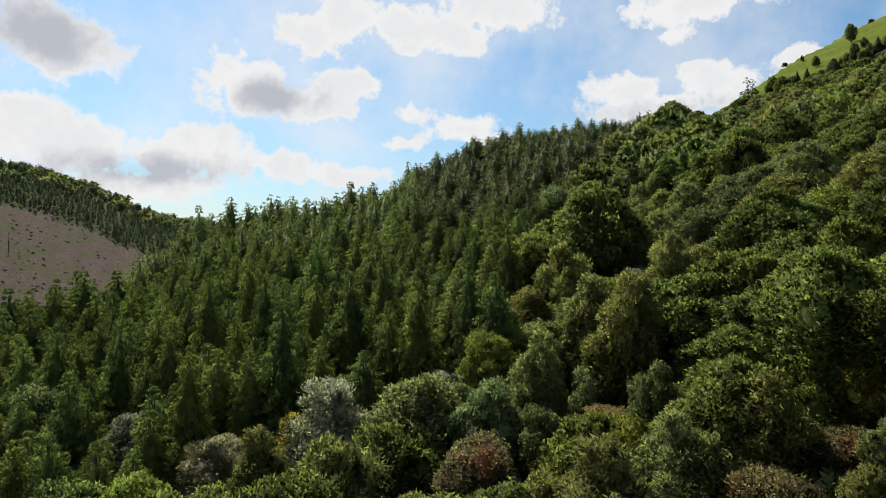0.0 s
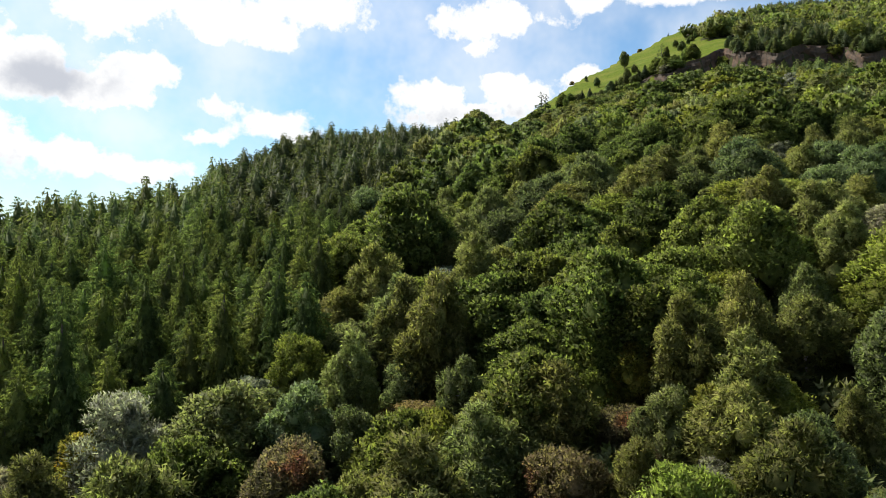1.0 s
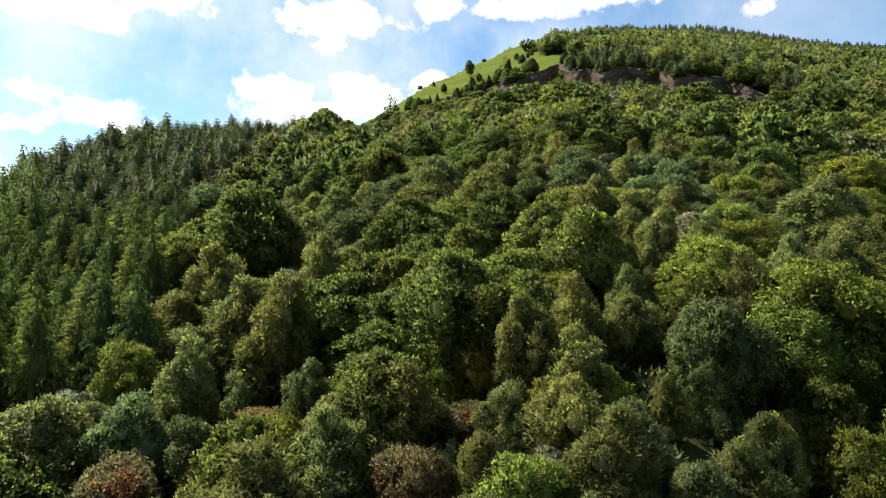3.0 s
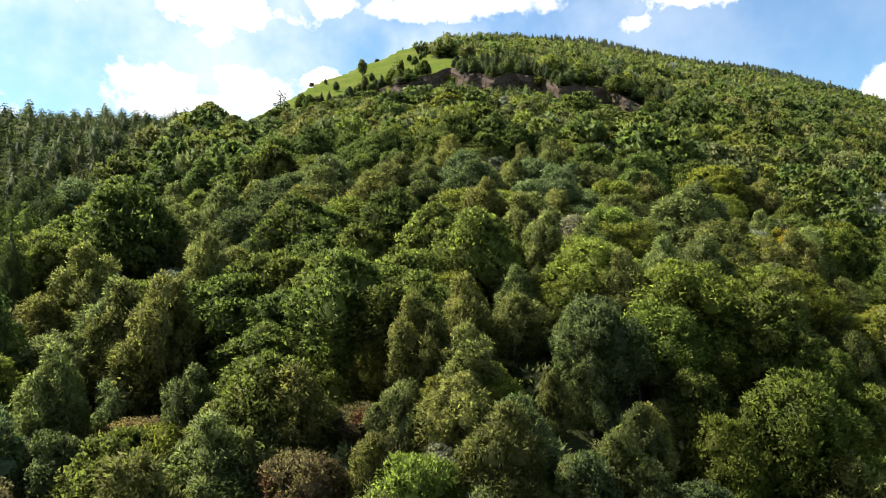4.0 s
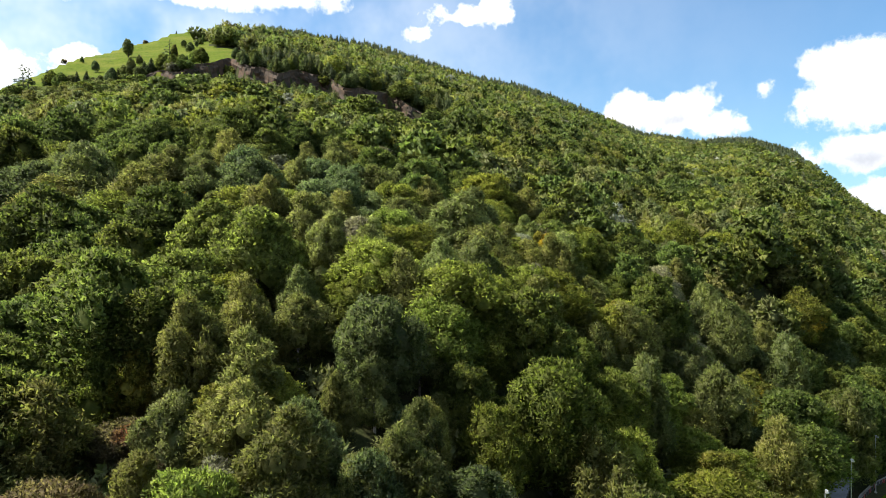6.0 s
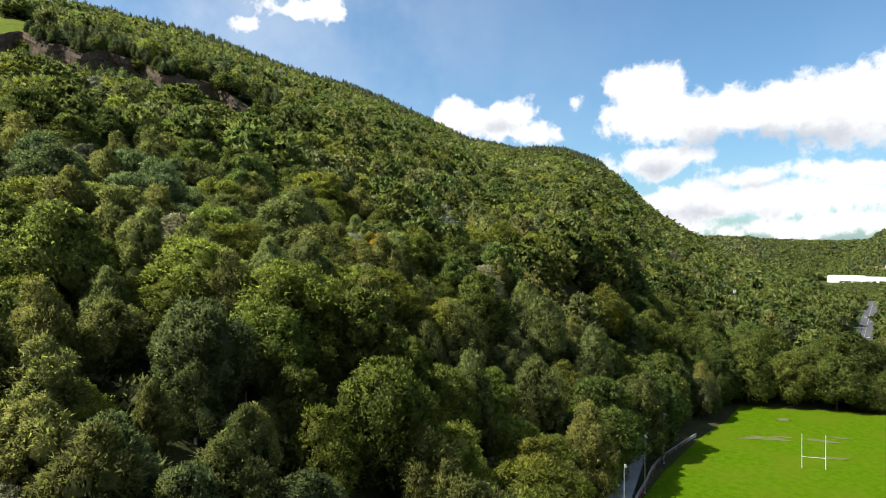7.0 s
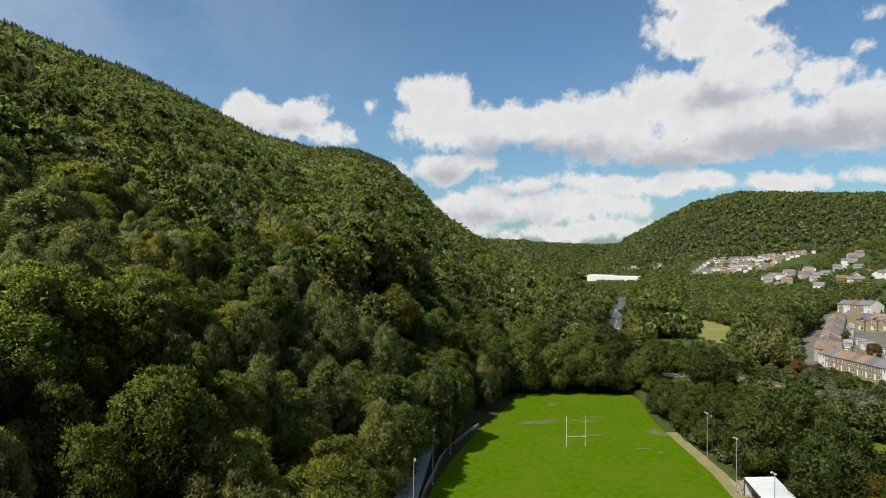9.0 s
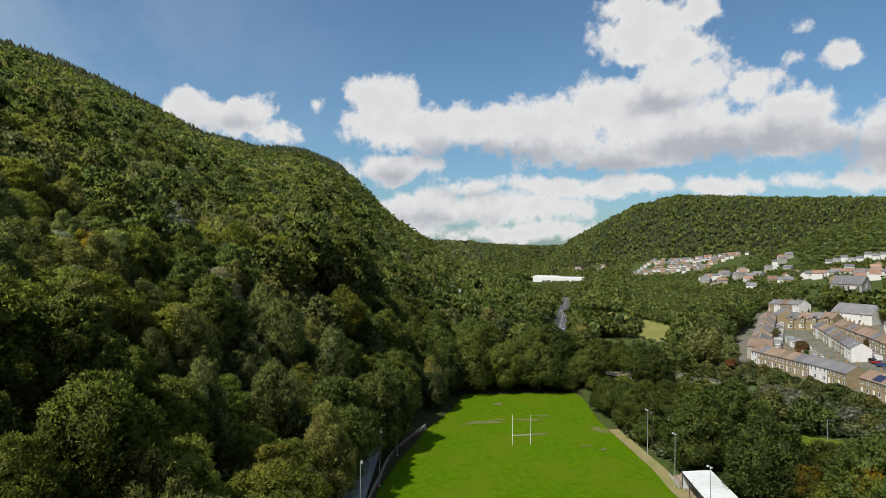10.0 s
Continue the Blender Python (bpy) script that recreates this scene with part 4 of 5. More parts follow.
def worn_patch(x, y, rx, ry, seed, turn=0.0, lift=0.05):
    rnd = np.random.default_rng(seed)
    a = np.linspace(0, 2 * math.pi, 40, endpoint=False)
    ph = rnd.uniform(0, 6.28, 4)
    k = 1 + 0.28 * np.sin(2 * a + ph[0]) + 0.2 * np.sin(5 * a + ph[1]) + 0.14 * np.sin(9 * a + ph[2]) + 0.1 * np.sin(14 * a + ph[3])
    c, s = math.cos(turn), math.sin(turn)
    px, py = rx * k * np.cos(a), ry * k * np.sin(a)
    v = np.column_stack([x + px * c - py * s, y + px * s + py * c, np.full(40, lift)])
    v = np.vstack([v, [x, y, lift]])
    f = np.array([(i, (i + 1) % 40, 40) for i in range(40)])
    return tagged(new("worn_patch", mesh_from("worn_patch", v, f, [DIRT])), "bare brown worn patch in the turf", "worn patch", kind="structure")


playing_field()
for i, (x, y, rx, ry) in enumerate(((221, -40, 2.2, 5.5), (223, -56, 1.4, 4.5), (224, -45, 1.0, 2.5), (205, -54, 1.2, 4.0), (208, -77, 2.6, 3.4),
                                    (219, -34, 0.8, 3.0), (228, -62, 0.9, 3.2), (191, -66, 0.6, 2.0), (187, -70, 0.6, 1.6), (247, -50, 1.6, 3.0))):
    worn_patch(x, y, rx * 1.2, ry * 0.85, 40 + i, lift=0.05 + 0.005 * i)
strip("path", [(100, -74), (152, -76.3), (168, -78.8), (190, -80.2), (208, -81.5)], 3.6, 0.3, DRY, "dry trodden path along the touchline", "path", step=2.0)


def goal_posts():
    g = thing("goal_posts", pose(193.6, -46.6, 0), "white steel rugby goal posts with a crossbar", "goal posts")
    for s in (-2.85, 2.85):
        p = part("post", rod((0, s, -0.3), (0, s, 9.2), 0.085, 0.06, 12), WHITE, g)
        part("pad_socket", rod((0, s, -0.1), (0, s, 0.25), 0.16, 0.16, 12), CONCRETE, p)
    part("crossbar", rod((0, -2.85, 3.05), (0, 2.85, 3.05), 0.06), WHITE, g)


goal_posts()


def light_pole(x, y, h, face, dark=False):
    """A floodlight column with two lamps on a short arm."""
    z = max(float(ground(x, y)), 0.0) - 0.1
    g = thing("floodlight_pole", pose(x, y, z, 0, 0, face), "tall grey steel floodlight pole beside the playing field", "floodlight", "floodlights round the field")
    mat = DARK if dark else STEEL
    part("pole", rod((0, 0, 0), (0, 0, h), 0.13, 0.075, 12), mat, g)
    part("base", slab((0.5, 0.5, 0.35), (0, 0, 0.1), bevel=0.04), CONCRETE, g)
    part("arm", rod((0, -0.65, h - 0.1), (0, 0.65, h - 0.1), 0.05), mat, g)
    for s in (-0.55, 0.55):
        l = part("lamp", slab((0.42, 0.5, 0.34), (0.22, s, h - 0.02), bevel=0.05, m=Matrix.Identity(4)), mat, g)
        part("glass", slab((0.03, 0.4, 0.26), (0.445, s, h - 0.02)), WHITE, l)


for x, y, f in ((162.5, -2.9, -80), (186.7, -8.3, -75), (139.0, 1.6, -85), (179.8, -80.7, 95), (155.0, -76.8, 95), (130.0, -72.4, 95)):
    light_pole(x, y, 13.6, f)
for x, y in ((185.0, -84.5), (176.0, -86.0)):
    light_pole(x, y, 11.5, 90, True)


def stand_left():
    """The long low shelter under the trees: sheet roof on posts, rails in front."""
    a, b = Vector((184, -1.0, 0)), Vector((112, 7.0, 0))
    L = (b - a).length
    turn = math.degrees(math.atan2(b.y - a.y, b.x - a.x))
    g = thing("spectator_shelter", pose(a.x, a.y, 0, 0, 0, turn), "long spectator shelter with a grey sheet roof under the trees", "shelter")
    bm = bmesh.new()
    n = int(L / 0.5)
    for i in range(n):
        slab((0.46, 5.6, 0.05), (0.25 + i * 0.5, 0.0, 3.45), bm)
        slab((0.10, 5.6, 0.03), (0.5 + i * 0.5, 0.0, 3.475), bm)
    bmesh.ops.rotate(bm, cent=(0, 0, 3.45), matrix=Matrix.Rotation(radians(4), 3, "X"), verts=bm.verts)
    part("roof", bm, SHEET, g)
    part("fascia", slab((L, 0.08, 0.35), (L / 2, 2.85, 3.55)), DARK, g)
    part("back_wall", slab((L, 0.18, 3.5), (L / 2, -2.6, 1.5)), CONCRETE, g)
    for i in range(16):
        part("post", slab((0.12, 0.12, 3.5), (0.4 + i * (L - 0.8) / 15, 2.7, 1.7), bevel=0.015), DARK, g)
    for i in range(3):
        part("step", slab((L, 0.7, 0.3), (L / 2, -2.1 + i * 0.8, 0.9 - i * 0.3), bevel=0.02), CONCRETE, g)


stand_left()


def touchline_wall():
    line = [(217, -19.2), (208.5, -15.4), (199.5, -11.6), (190, -7.6), (180, -5.0), (170, -3.4), (158, -1.0), (146, 0.6), (130, 2.4)]
    for (x0, y0), (x1, y1) in zip(line, line[1:]):
        L = math.hypot(x1 - x0, y1 - y0)
        t = math.degrees(math.atan2(y1 - y0, x1 - x0))
        g = thing("touchline_wall", pose(x0, y0, 0, 0, 0, t), "low pale concrete wall beside the playing field", "wall", "wall sections")
        part("wall_panel", slab((L - 0.04, 0.22, 1.0), (L / 2, 0, 0.35), bevel=0.03), CONCRETE, g)
        part("coping", slab((L - 0.02, 0.32, 0.1), (L / 2, 0, 0.9), bevel=0.02), CONCRETE, g)
        if x0 < 212:
            for k in range(int(L / 1.6)):
                part("fence_board", slab((1.1, 0.05, 1.0), (0.8 + k * 1.6, 0.9, 0.9)), DARK if k % 3 else RED, g)


touchline_wall()


def stand_right():
    """The white-roofed stand with timber terracing beside it."""
    a, b = Vector((153.5, -78.0, 0)), Vector((104.0, -68.0, 0))
    L = (b - a).length
    turn = math.degrees(math.atan2(b.y - a.y, b.x - a.x))
    g = thing("grandstand", pose(a.x, a.y, -0.1, 0, 0, turn), "small grandstand with a pale sheet roof and timber steps", "grandstand")
    bm = bmesh.new()
    for i in range(int(L / 1.0)):
        slab((0.98, 7.2, 0.06), (0.5 + i, 3.3, 4.9), bm)
        slab((0.06, 7.2, 0.05), (1.0 + i, 3.3, 4.94), bm)
    bmesh.ops.rotate(bm, cent=(0, 3.3, 4.9), matrix=Matrix.Rotation(radians(5), 3, "X"), verts=bm.verts)
    part("roof", bm, WHITE_SHEET, g)
    part("fascia", slab((L, 0.1, 0.5), (L / 2, -0.32, 4.5)), DARK, g)
    part("back_wall", slab((L, 0.2, 5.0), (L / 2, 6.6, 2.5)), CONCRETE, g)
    part("end_wall", slab((0.2, 6.6, 4.4), (0.1, 3.3, 2.2)), WHITE_SHEET, g)
    part("end_window", slab((0.06, 1.4, 1.0), (-0.03, 1.3, 3.2)), DARK, g)
    for i in range(9):
        part("post", slab((0.14, 0.14, 4.8), (0.3 + i * (L - 0.6) / 8, -0.1, 2.3), bevel=0.02), DARK, g)
    for i in range(5):
        part("tier", slab((L, 1.0, 0.4), (L / 2, 1.2 + i * 1.05, 0.4 + i * 0.4), bevel=0.02), TIMBER, g)
    s = thing("terrace_steps", pose(a.x, a.y, -0.1, 0, 0, turn), "weathered timber terrace steps beside the stand", "steps")
    for i in range(5):
        part("step", slab((9.0, 0.95, 0.35), (-4.8, 0.4 + i * 1.0, 0.25 + i * 0.3), bevel=0.02), TIMBER, s)
    part("front_wall", slab((10.0, 0.2, 1.0), (-4.6, -0.7, 0.5), bevel=0.02), CONCRETE, s)
    for k in range(5):
        part("rail_post", rod((-9.0 + k * 2.1, -0.7, 1.0), (-9.0 + k * 2.1, -0.7, 1.7), 0.04), STEEL, s)


stand_right()


# ---- cliff on the hill ----
def cliff():
    rnd = np.random.default_rng(5)
    az = np.linspace(-59.5, -31.5, 300)
    edge = 398 + 10 * np.sin(az * 0.9) + 5 * np.sin(az * 2.3)
    lay = np.linspace(0, 1, 15)
    jut = rnd.uniform(-0.9, 0.9, 15)
    A, T = np.meshgrid(np.radians(az), lay, indexing="ij")
    E = np.repeat(edge[:, None], 15, 1)
    lo = ground(-np.sin(A) * (E - 4.0), np.cos(A) * (E - 4.0)) - 1.5
    hi = ground(-np.sin(A) * (E + 1.5), np.cos(A) * (E + 1.5)) + 0.4
    n = A.shape[0]
    blocks = np.repeat(rnd.normal(0, 0.55, (n // 4 + 1, 15)), 4, 0)[:n]
    Rr = E - 3.2 + 3.0 * T + jut[None] * 0.6 + blocks
    Z = lo + (hi - lo) * T
    v = np.stack([-np.sin(A) * Rr, np.cos(A) * Rr, Z], -1).reshape(-1, 3)
    i, j = np.meshgrid(np.arange(n - 1), np.arange(14), indexing="ij")
    a = i * 15 + j
    f = np.stack([a, a + 15, a + 16, a + 1], -1).reshape(-1, 4)
    ob = new("cliff", mesh_from("cliff", v, f, [ROCK]))
    tagged(ob, "dark layered sandstone cliff of an old quarry", "cliff", kind="structure")


cliff()


# ---- road, bridge, track ----
ROAD = [(455, -136), (490.7, -147.5), (763, -236), (930, -290)]
strip("road", ROAD, 10.5, 0.25, ASPHALT, "straight grey main road between the trees", "road")
for k in range(40):
    s = 20 + k * 11.0
    x, y = 455 + s * 0.951, -136 - s * 0.3095
    m = pose(x, y, float(ground(x, y)) + 0.30, 0, 0, -18.0)
    d = thing("road_marking", m, "white dash painted on the road", "road marking", "centre line dashes", "structure")
    part("dash", slab((5.0, 0.25, 0.02)), LINE, d)


def railway_bridge():
    """The old bridge: a girder deck on stone abutments, then a path on a bank with a rail."""
    line = [(268, -109), (270, -122), (266, -131), (252, -137), (240, -141.5), (226, -147), (214, -150)]
    g = thing("footbridge", pose(0, 0, 0), "old stone and steel bridge carrying a path with a railing", "bridge")
    for k, ((x0, y0), (x1, y1)) in enumerate(zip(line, line[1:])):
        L, t = math.hypot(x1 - x0, y1 - y0), math.degrees(math.atan2(y1 - y0, x1 - x0))
        m = pose(x0, y0, 7.0, 0, 0, t)
        part("deck", slab((L + 0.6, 3.6, 0.4), (L / 2, 0, 0), bevel=0.04), DRY, g, m=m)
        part("retaining_wall", slab((L + 0.5, 3.2, 8.0), (L / 2, 0, -4.22)), CONCRETE, g, m=m)
        for s in (-1.7, 1.7):
            part("rail", slab((L, 0.06, 0.08), (L / 2, s, 1.25)), STEEL, g, m=m)
            part("lower_rail", slab((L, 0.05, 0.07), (L / 2, s, 0.8)), STEEL, g, m=m)
            for q in range(int(L / 2.2) + 1):
                part("rail_post", slab((0.08, 0.08, 1.3), (q * 2.2, s, 0.7)), STEEL, g, m=m)
    (x0, y0), (x1, y1) = (296, -90), line[0]
    L, t = math.hypot(x1 - x0, y1 - y0), math.degrees(math.atan2(y1 - y0, x1 - x0))
    m = pose(x0, y0, 7.0, 0, 0, t)
    part("deck", slab((L, 3.8, 0.4), (L / 2, 0, 0), bevel=0.04), DRY, g, m=m)
    for s in (-1.9, 1.9):
        part("girder", slab((L, 0.2, 1.3), (L / 2, s, 0.0), bevel=0.03), DARK, g, m=m)
    part("abutment", slab((1.8, 4.6, 8.5), (L - 0.4, 0, -4.2), bevel=0.08), CONCRETE, g, m=m)
    part("pier", slab((1.4, 4.4, 8.5), (L - 10, 0, -4.5), bevel=0.08), CONCRETE, g, m=m)


railway_bridge()
strip("side_road", [(190, -104), (168, -112.5), (150, -117.5), (130, -119.5), (90, -121)], 8.0, 0.25, PALE_TAR, "pale tarmac side road below the bank", "road", step=2.0)
strip("verge", [(176, -118), (160, -124.5), (140, -128), (100, -131)], 8.5, 0.3, MEADOW, "sunlit strip of cut grass above the side road", "grass verge", step=2.0)


def lamp_post(x, y, h=9.0, turn=0.0):
    g = thing("street_lamp", pose(x, y, float(ground(x, y)) - 0.1, 0, 0, turn), "slim grey steel street lamp with one arm", "street lamp", "street lamps")
    part("pole", rod((0, 0, 0), (0, 0, h), 0.09, 0.06), STEEL, g)
    part("arm", rod((0, 0, h - 0.1), (1.3, 0, h + 0.15), 0.04), STEEL, g)
    part("lamp_head", slab((0.6, 0.25, 0.12), (1.5, 0, h + 0.15), bevel=0.03), STEEL, g)


for x, y, t in ((158, -120.5, 200), (300, -128, 40), (352, -196, 120), (334, -180, 120), (300, -178, 120)):
    lamp_post(x, y, 9.0, t)
b_ = thing("bollard", pose(143.0, -117.0, float(ground(143.0, -117.0))), "short dark bollard beside the side road", "bollard")
part("shaft", rod((0, 0, -0.1), (0, 0, 1.0), 0.14, 0.12), DARK, b_)
part("cap", rod((0, 0, 1.0), (0, 0, 1.12), 0.15, 0.08), DARK, b_)


def radio_mast(x, y, h):
    z = float(ground(x, y))
    g = thing("radio_mast", pose(x, y, z), "slim lattice radio mast with pale aerials above the trees", "mast")
    w = 0.9
    for a in range(3):
        c, s = math.cos(a * 2.094), math.sin(a * 2.094)
        part("leg", rod((c * w, s * w, -0.5), (c * 0.35, s * 0.35, h), 0.09, 0.06, 6), STEEL, g)
    for k in range(int(h / 1.2)):
        bm = bmesh.new()
        for a in range(3):
            f0, f1 = w - (w - 0.35) * (k * 1.2 / h), w - (w - 0.35) * ((k + 1) * 1.2 / h)
            c0, s0 = math.cos(a * 2.094) * f0, math.sin(a * 2.094) * f0
            c1, s1 = math.cos((a + 1) * 2.094) * f1, math.sin((a + 1) * 2.094) * f1
            rod((c0, s0, k * 1.2), (c1, s1, (k + 1) * 1.2), 0.035, None, 5, bm)
        part("brace", bm, STEEL, g)
    for a in range(3):
        part("aerial", slab((0.3, 0.4, 2.2), (math.cos(a * 2.1 + 0.5) * 0.75, math.sin(a * 2.1 + 0.5) * 0.75, h - 0.6), bevel=0.05), WHITE, g)


radio_mast(455, -63.5, 33.0 - float(ground(455, -63.5)))


# ---- the town ----
STONE = material("buff_stone_wall", [(0.30, 0.235, 0.13), (0.22, 0.175, 0.10), (0.36, 0.28, 0.16)], 1.2, 0.9, 0.4)
RENDER = material("white_render", [(0.72, 0.70, 0.66), (0.62, 0.60, 0.56), (0.52, 0.50, 0.46)], 0.8, 0.85, 0.1, stain=0.2)
PEBBLE = material("grey_pebbledash", [(0.36, 0.33, 0.29), (0.30, 0.275, 0.24), (0.42, 0.38, 0.33)], 1.5, 0.9, 0.3)
BRICK = material("orange_brick", [(0.34, 0.19, 0.11), (0.28, 0.15, 0.09), (0.38, 0.24, 0.15)], 1.5, 0.9, 0.3)
SLATE = material("slate_roof", [(0.115, 0.115, 0.125), (0.16, 0.155, 0.16), (0.20, 0.185, 0.17)], 1.0, 0.7, 0.4, per="object", spread=0.22)
TILE = material("brown_tile_roof", [(0.21, 0.145, 0.10), (0.17, 0.12, 0.085), (0.25, 0.19, 0.135)], 1.0, 0.85, 0.4, per="object", spread=0.22)
GLASS = material("window_glass", [(0.03, 0.035, 0.04), (0.05, 0.055, 0.06), (0.04, 0.045, 0.05)], 1.0, 0.08, 0.0, spec=0.6)
SOLAR = material("solar_cells", [(0.02, 0.03, 0.07), (0.03, 0.04, 0.09), (0.02, 0.03, 0.06)], 1.0, 0.15, 0.0)
RUBBER = material("tyre_rubber", [(0.02, 0.02, 0.02), (0.03, 0.03, 0.03), (0.025, 0.025, 0.025)], 3.0, 0.9, 0.1)
WALLS = {"stone": STONE, "white": RENDER, "grey": PEBBLE, "brick": BRICK}
ROOFS = {"slate": SLATE, "tile": TILE}
STORE = {}


def stored(key, make, mat):
    """One mesh for all alike parts."""
    if key not in STORE:
        bm = make()
        me = bpy.data.meshes.new(key[0])
        bm.normal_update()
        bm.to_mesh(me)
        bm.free()
        me.materials.append(mat)
        STORE[key] = me
    return STORE[key]


def roof_bm(w, d, eave, ridge, over=0.3, thick=0.16):
    bm = bmesh.new()
    drop = (ridge - eave) / (d / 2) * over
    for s in (0, 1):
        prof = [(-over, eave - drop), (d / 2, ridge), (d / 2, ridge + thick), (-over, eave - drop + thick)]
        if s:
            prof = [(d - y, z) for y, z in prof]
        prism(prof, w, bm)
    rod((0, d / 2, ridge + thick), (w, d / 2, ridge + thick), 0.11, None, 6, bm)
    return bm


def window(parent, x, z, w, h, y=0.0, face=-1):
    """A window in a front (face -1) or back (face 1) wall."""
    f = part_of("window", stored(("window_frame", w, h), lambda: ring_bm(w, h), WHITE), parent, m=pose(x, y + face * 0.03, z))
    part_of("pane", stored(("pane", w, h), lambda: slab((w - 0.18, 0.04, h - 0.18)), GLASS), f)
    part_of("sill", stored(("sill", w), lambda: slab((w + 0.16, 0.2, 0.08)), WHITE), f, m=pose(0, face * 0.06, -h / 2 - 0.05))
    return f


def ring_bm(w, h):
    bm = bmesh.new()
    for s in (-1, 1):
        slab((0.1, 0.1, h), (s * (w - 0.1) / 2, 0, 0), bm)
        slab((w - 0.2, 0.1, 0.1), (0, 0, s * (h - 0.1) / 2), bm)
    slab((w - 0.2, 0.07, 0.06), (0, 0, 0.05), bm)
    return bm


def house(m, w, d, eave, ridge, wall, roof, label, front=True, back=False, chimney=True, gable_window=False, bay=False, group="terraced houses", solar=False,
          door_mat=None, wing=False):
    """A house: x along its front, y into it, the front at y = 0."""
    g = thing("house", m, label, "house", group)
    prof = [(0, -2.0), (d, -2.0), (d, eave), (d / 2, ridge), (0, eave)]
    part_of("wall", stored(("wall", w, d, eave, ridge, wall), lambda: prism(prof, w - 0.01), WALLS[wall]), g)
    part_of("roof", stored(("roof", w, d, eave, ridge, roof), lambda: roof_bm(w - 0.02, d, eave, ridge), ROOFS[roof]), g)
    for side, on in ((-1, front), (1, back)):
        if not on:
            continue
        y = 0.0 if side < 0 else d
        for x in (w * 0.27, w * 0.75):
            window(g, x, eave - 1.15, 1.0, 1.35, y, side)
        window(g, w * 0.72, 1.55, 1.25, 1.45, y, side)
        dr = part_of("door", stored(("door", 0.95), lambda: slab((0.95, 0.08, 2.1), (0, 0, 1.05)), door_mat or WHITE), g, m=pose(w * 0.25, y + side * 0.03, 0.1))
        part_of("door_frame", stored(("door_frame",), lambda: slab((1.2, 0.16, 0.16), (0, 0, 2.2)), WHITE), dr)
    if chimney:
        c = part_of("chimney", stored(("chimney", wall), lambda: slab((0.9, 0.6, 1.7), (0, 0, 0.4), bevel=0.03), WALLS[wall if wall != "white" else "stone"]), g,
                    m=pose(w - 0.5, d / 2, ridge))
        part_of("chimney_pot", stored(("pot",), lambda: rod((-0.2, 0, 1.2), (-0.2, 0, 1.75), 0.13, 0.1, 8, rod((0.2, 0, 1.2), (0.2, 0, 1.75), 0.13, 0.1, 8)), BRICK), c)
    if wing:
        wall2 = "white" if int(m.translation.x * 7) % 3 else wall
        part_of("rear_wing", stored(("wing", wall2), lambda: prism([(0, -2), (4.6, -2), (4.6, 2.7), (0, 3.6)], 2.6), WALLS[wall2]), g, m=pose(w * 0.08, d - 0.02, 0))
        part_of("wing_roof", stored(("wing_roof", roof), lambda: prism([(0, 3.62), (4.8, 2.68), (4.8, 2.82), (0, 3.76)], 2.8), ROOFS[roof]), g, m=pose(w * 0.08 - 0.1, d - 0.02, 0))
    if gable_window:
        f = window(g, 0, 0, 0.9, 1.3)
        f.matrix_basis = pose(-0.03, d / 2, eave - 1.0, 0, 0, -90)
    if bay:
        part("bay_wall", prism([(0, -1.0), (1.2, -1.0), (1.2, eave), (0.6, eave), (0, eave)], 2.2), WALLS[wall], g, m=pose(w * 0.45, -1.2, 0))
        part("bay_roof", roof_bm(2.4, 2.4, 0, 1.3), ROOFS[roof], g, m=pose(w * 0.45 + 2.3, -1.4, eave - 0.02, 0, 0, 90))
        window(g, w * 0.45 + 1.1, eave - 1.2, 1.3, 1.4, -1.2, -1)
        window(g, w * 0.45 + 1.1, 1.5, 1.3, 1.5, -1.2, -1)
    if solar:
        for i in range(4):
            for j in range(2):
                s = math.atan2(ridge - eave, d / 2)
                part_of("solar_panel", stored(("solar", 1), lambda: slab((0.98, 1.6, 0.06), bevel=0.01), SOLAR), g,
                        m=pose(0.7 + i * 1.05, (0.9 + j * 1.68) * math.cos(s), eave + (0.9 + j * 1.68) * math.sin(s) + 0.27, math.degrees(s), 0, 0))
    return g


def row(p0, p1, n, d, eave, ridge, looks, label, back=False, front=True, **kw):
    """A terrace from p0 to p1; its front is on the right hand of that line."""
    (x0, y0), (x1, y1) = p0, p1
    L = math.hypot(x1 - x0, y1 - y0)
    w = round(L / n, 2)
    t = math.degrees(math.atan2(y1 - y0, x1 - x0))
    ux, uy = (x1 - x0) / L, (y1 - y0) / L
    for i in range(n):
        x, y = x0 + ux * w * i, y0 + uy * w * i
        mx, my = x + ux * w / 2 - uy * d / 2, y + uy * w / 2 + ux * d / 2
        wall, roof = looks[i % len(looks)]
        k = {a: (b if not callable(b) else b(i)) for a, b in kw.items()}
        text = label % (("buff stone", "white rendered", "grey pebbledash", "orange brick")[list(WALLS).index(wall)], "slate" if roof == "slate" else "brown tile")
        house(pose(x, y, float(ground(mx, my)) + 0.1, 0, 0, t), w, d, eave, ridge, wall, roof, text, front=front, back=back, **k)


LABEL = "%s terraced house with a %s roof"
S_, W_, G_ = "stone", "white", "grey"
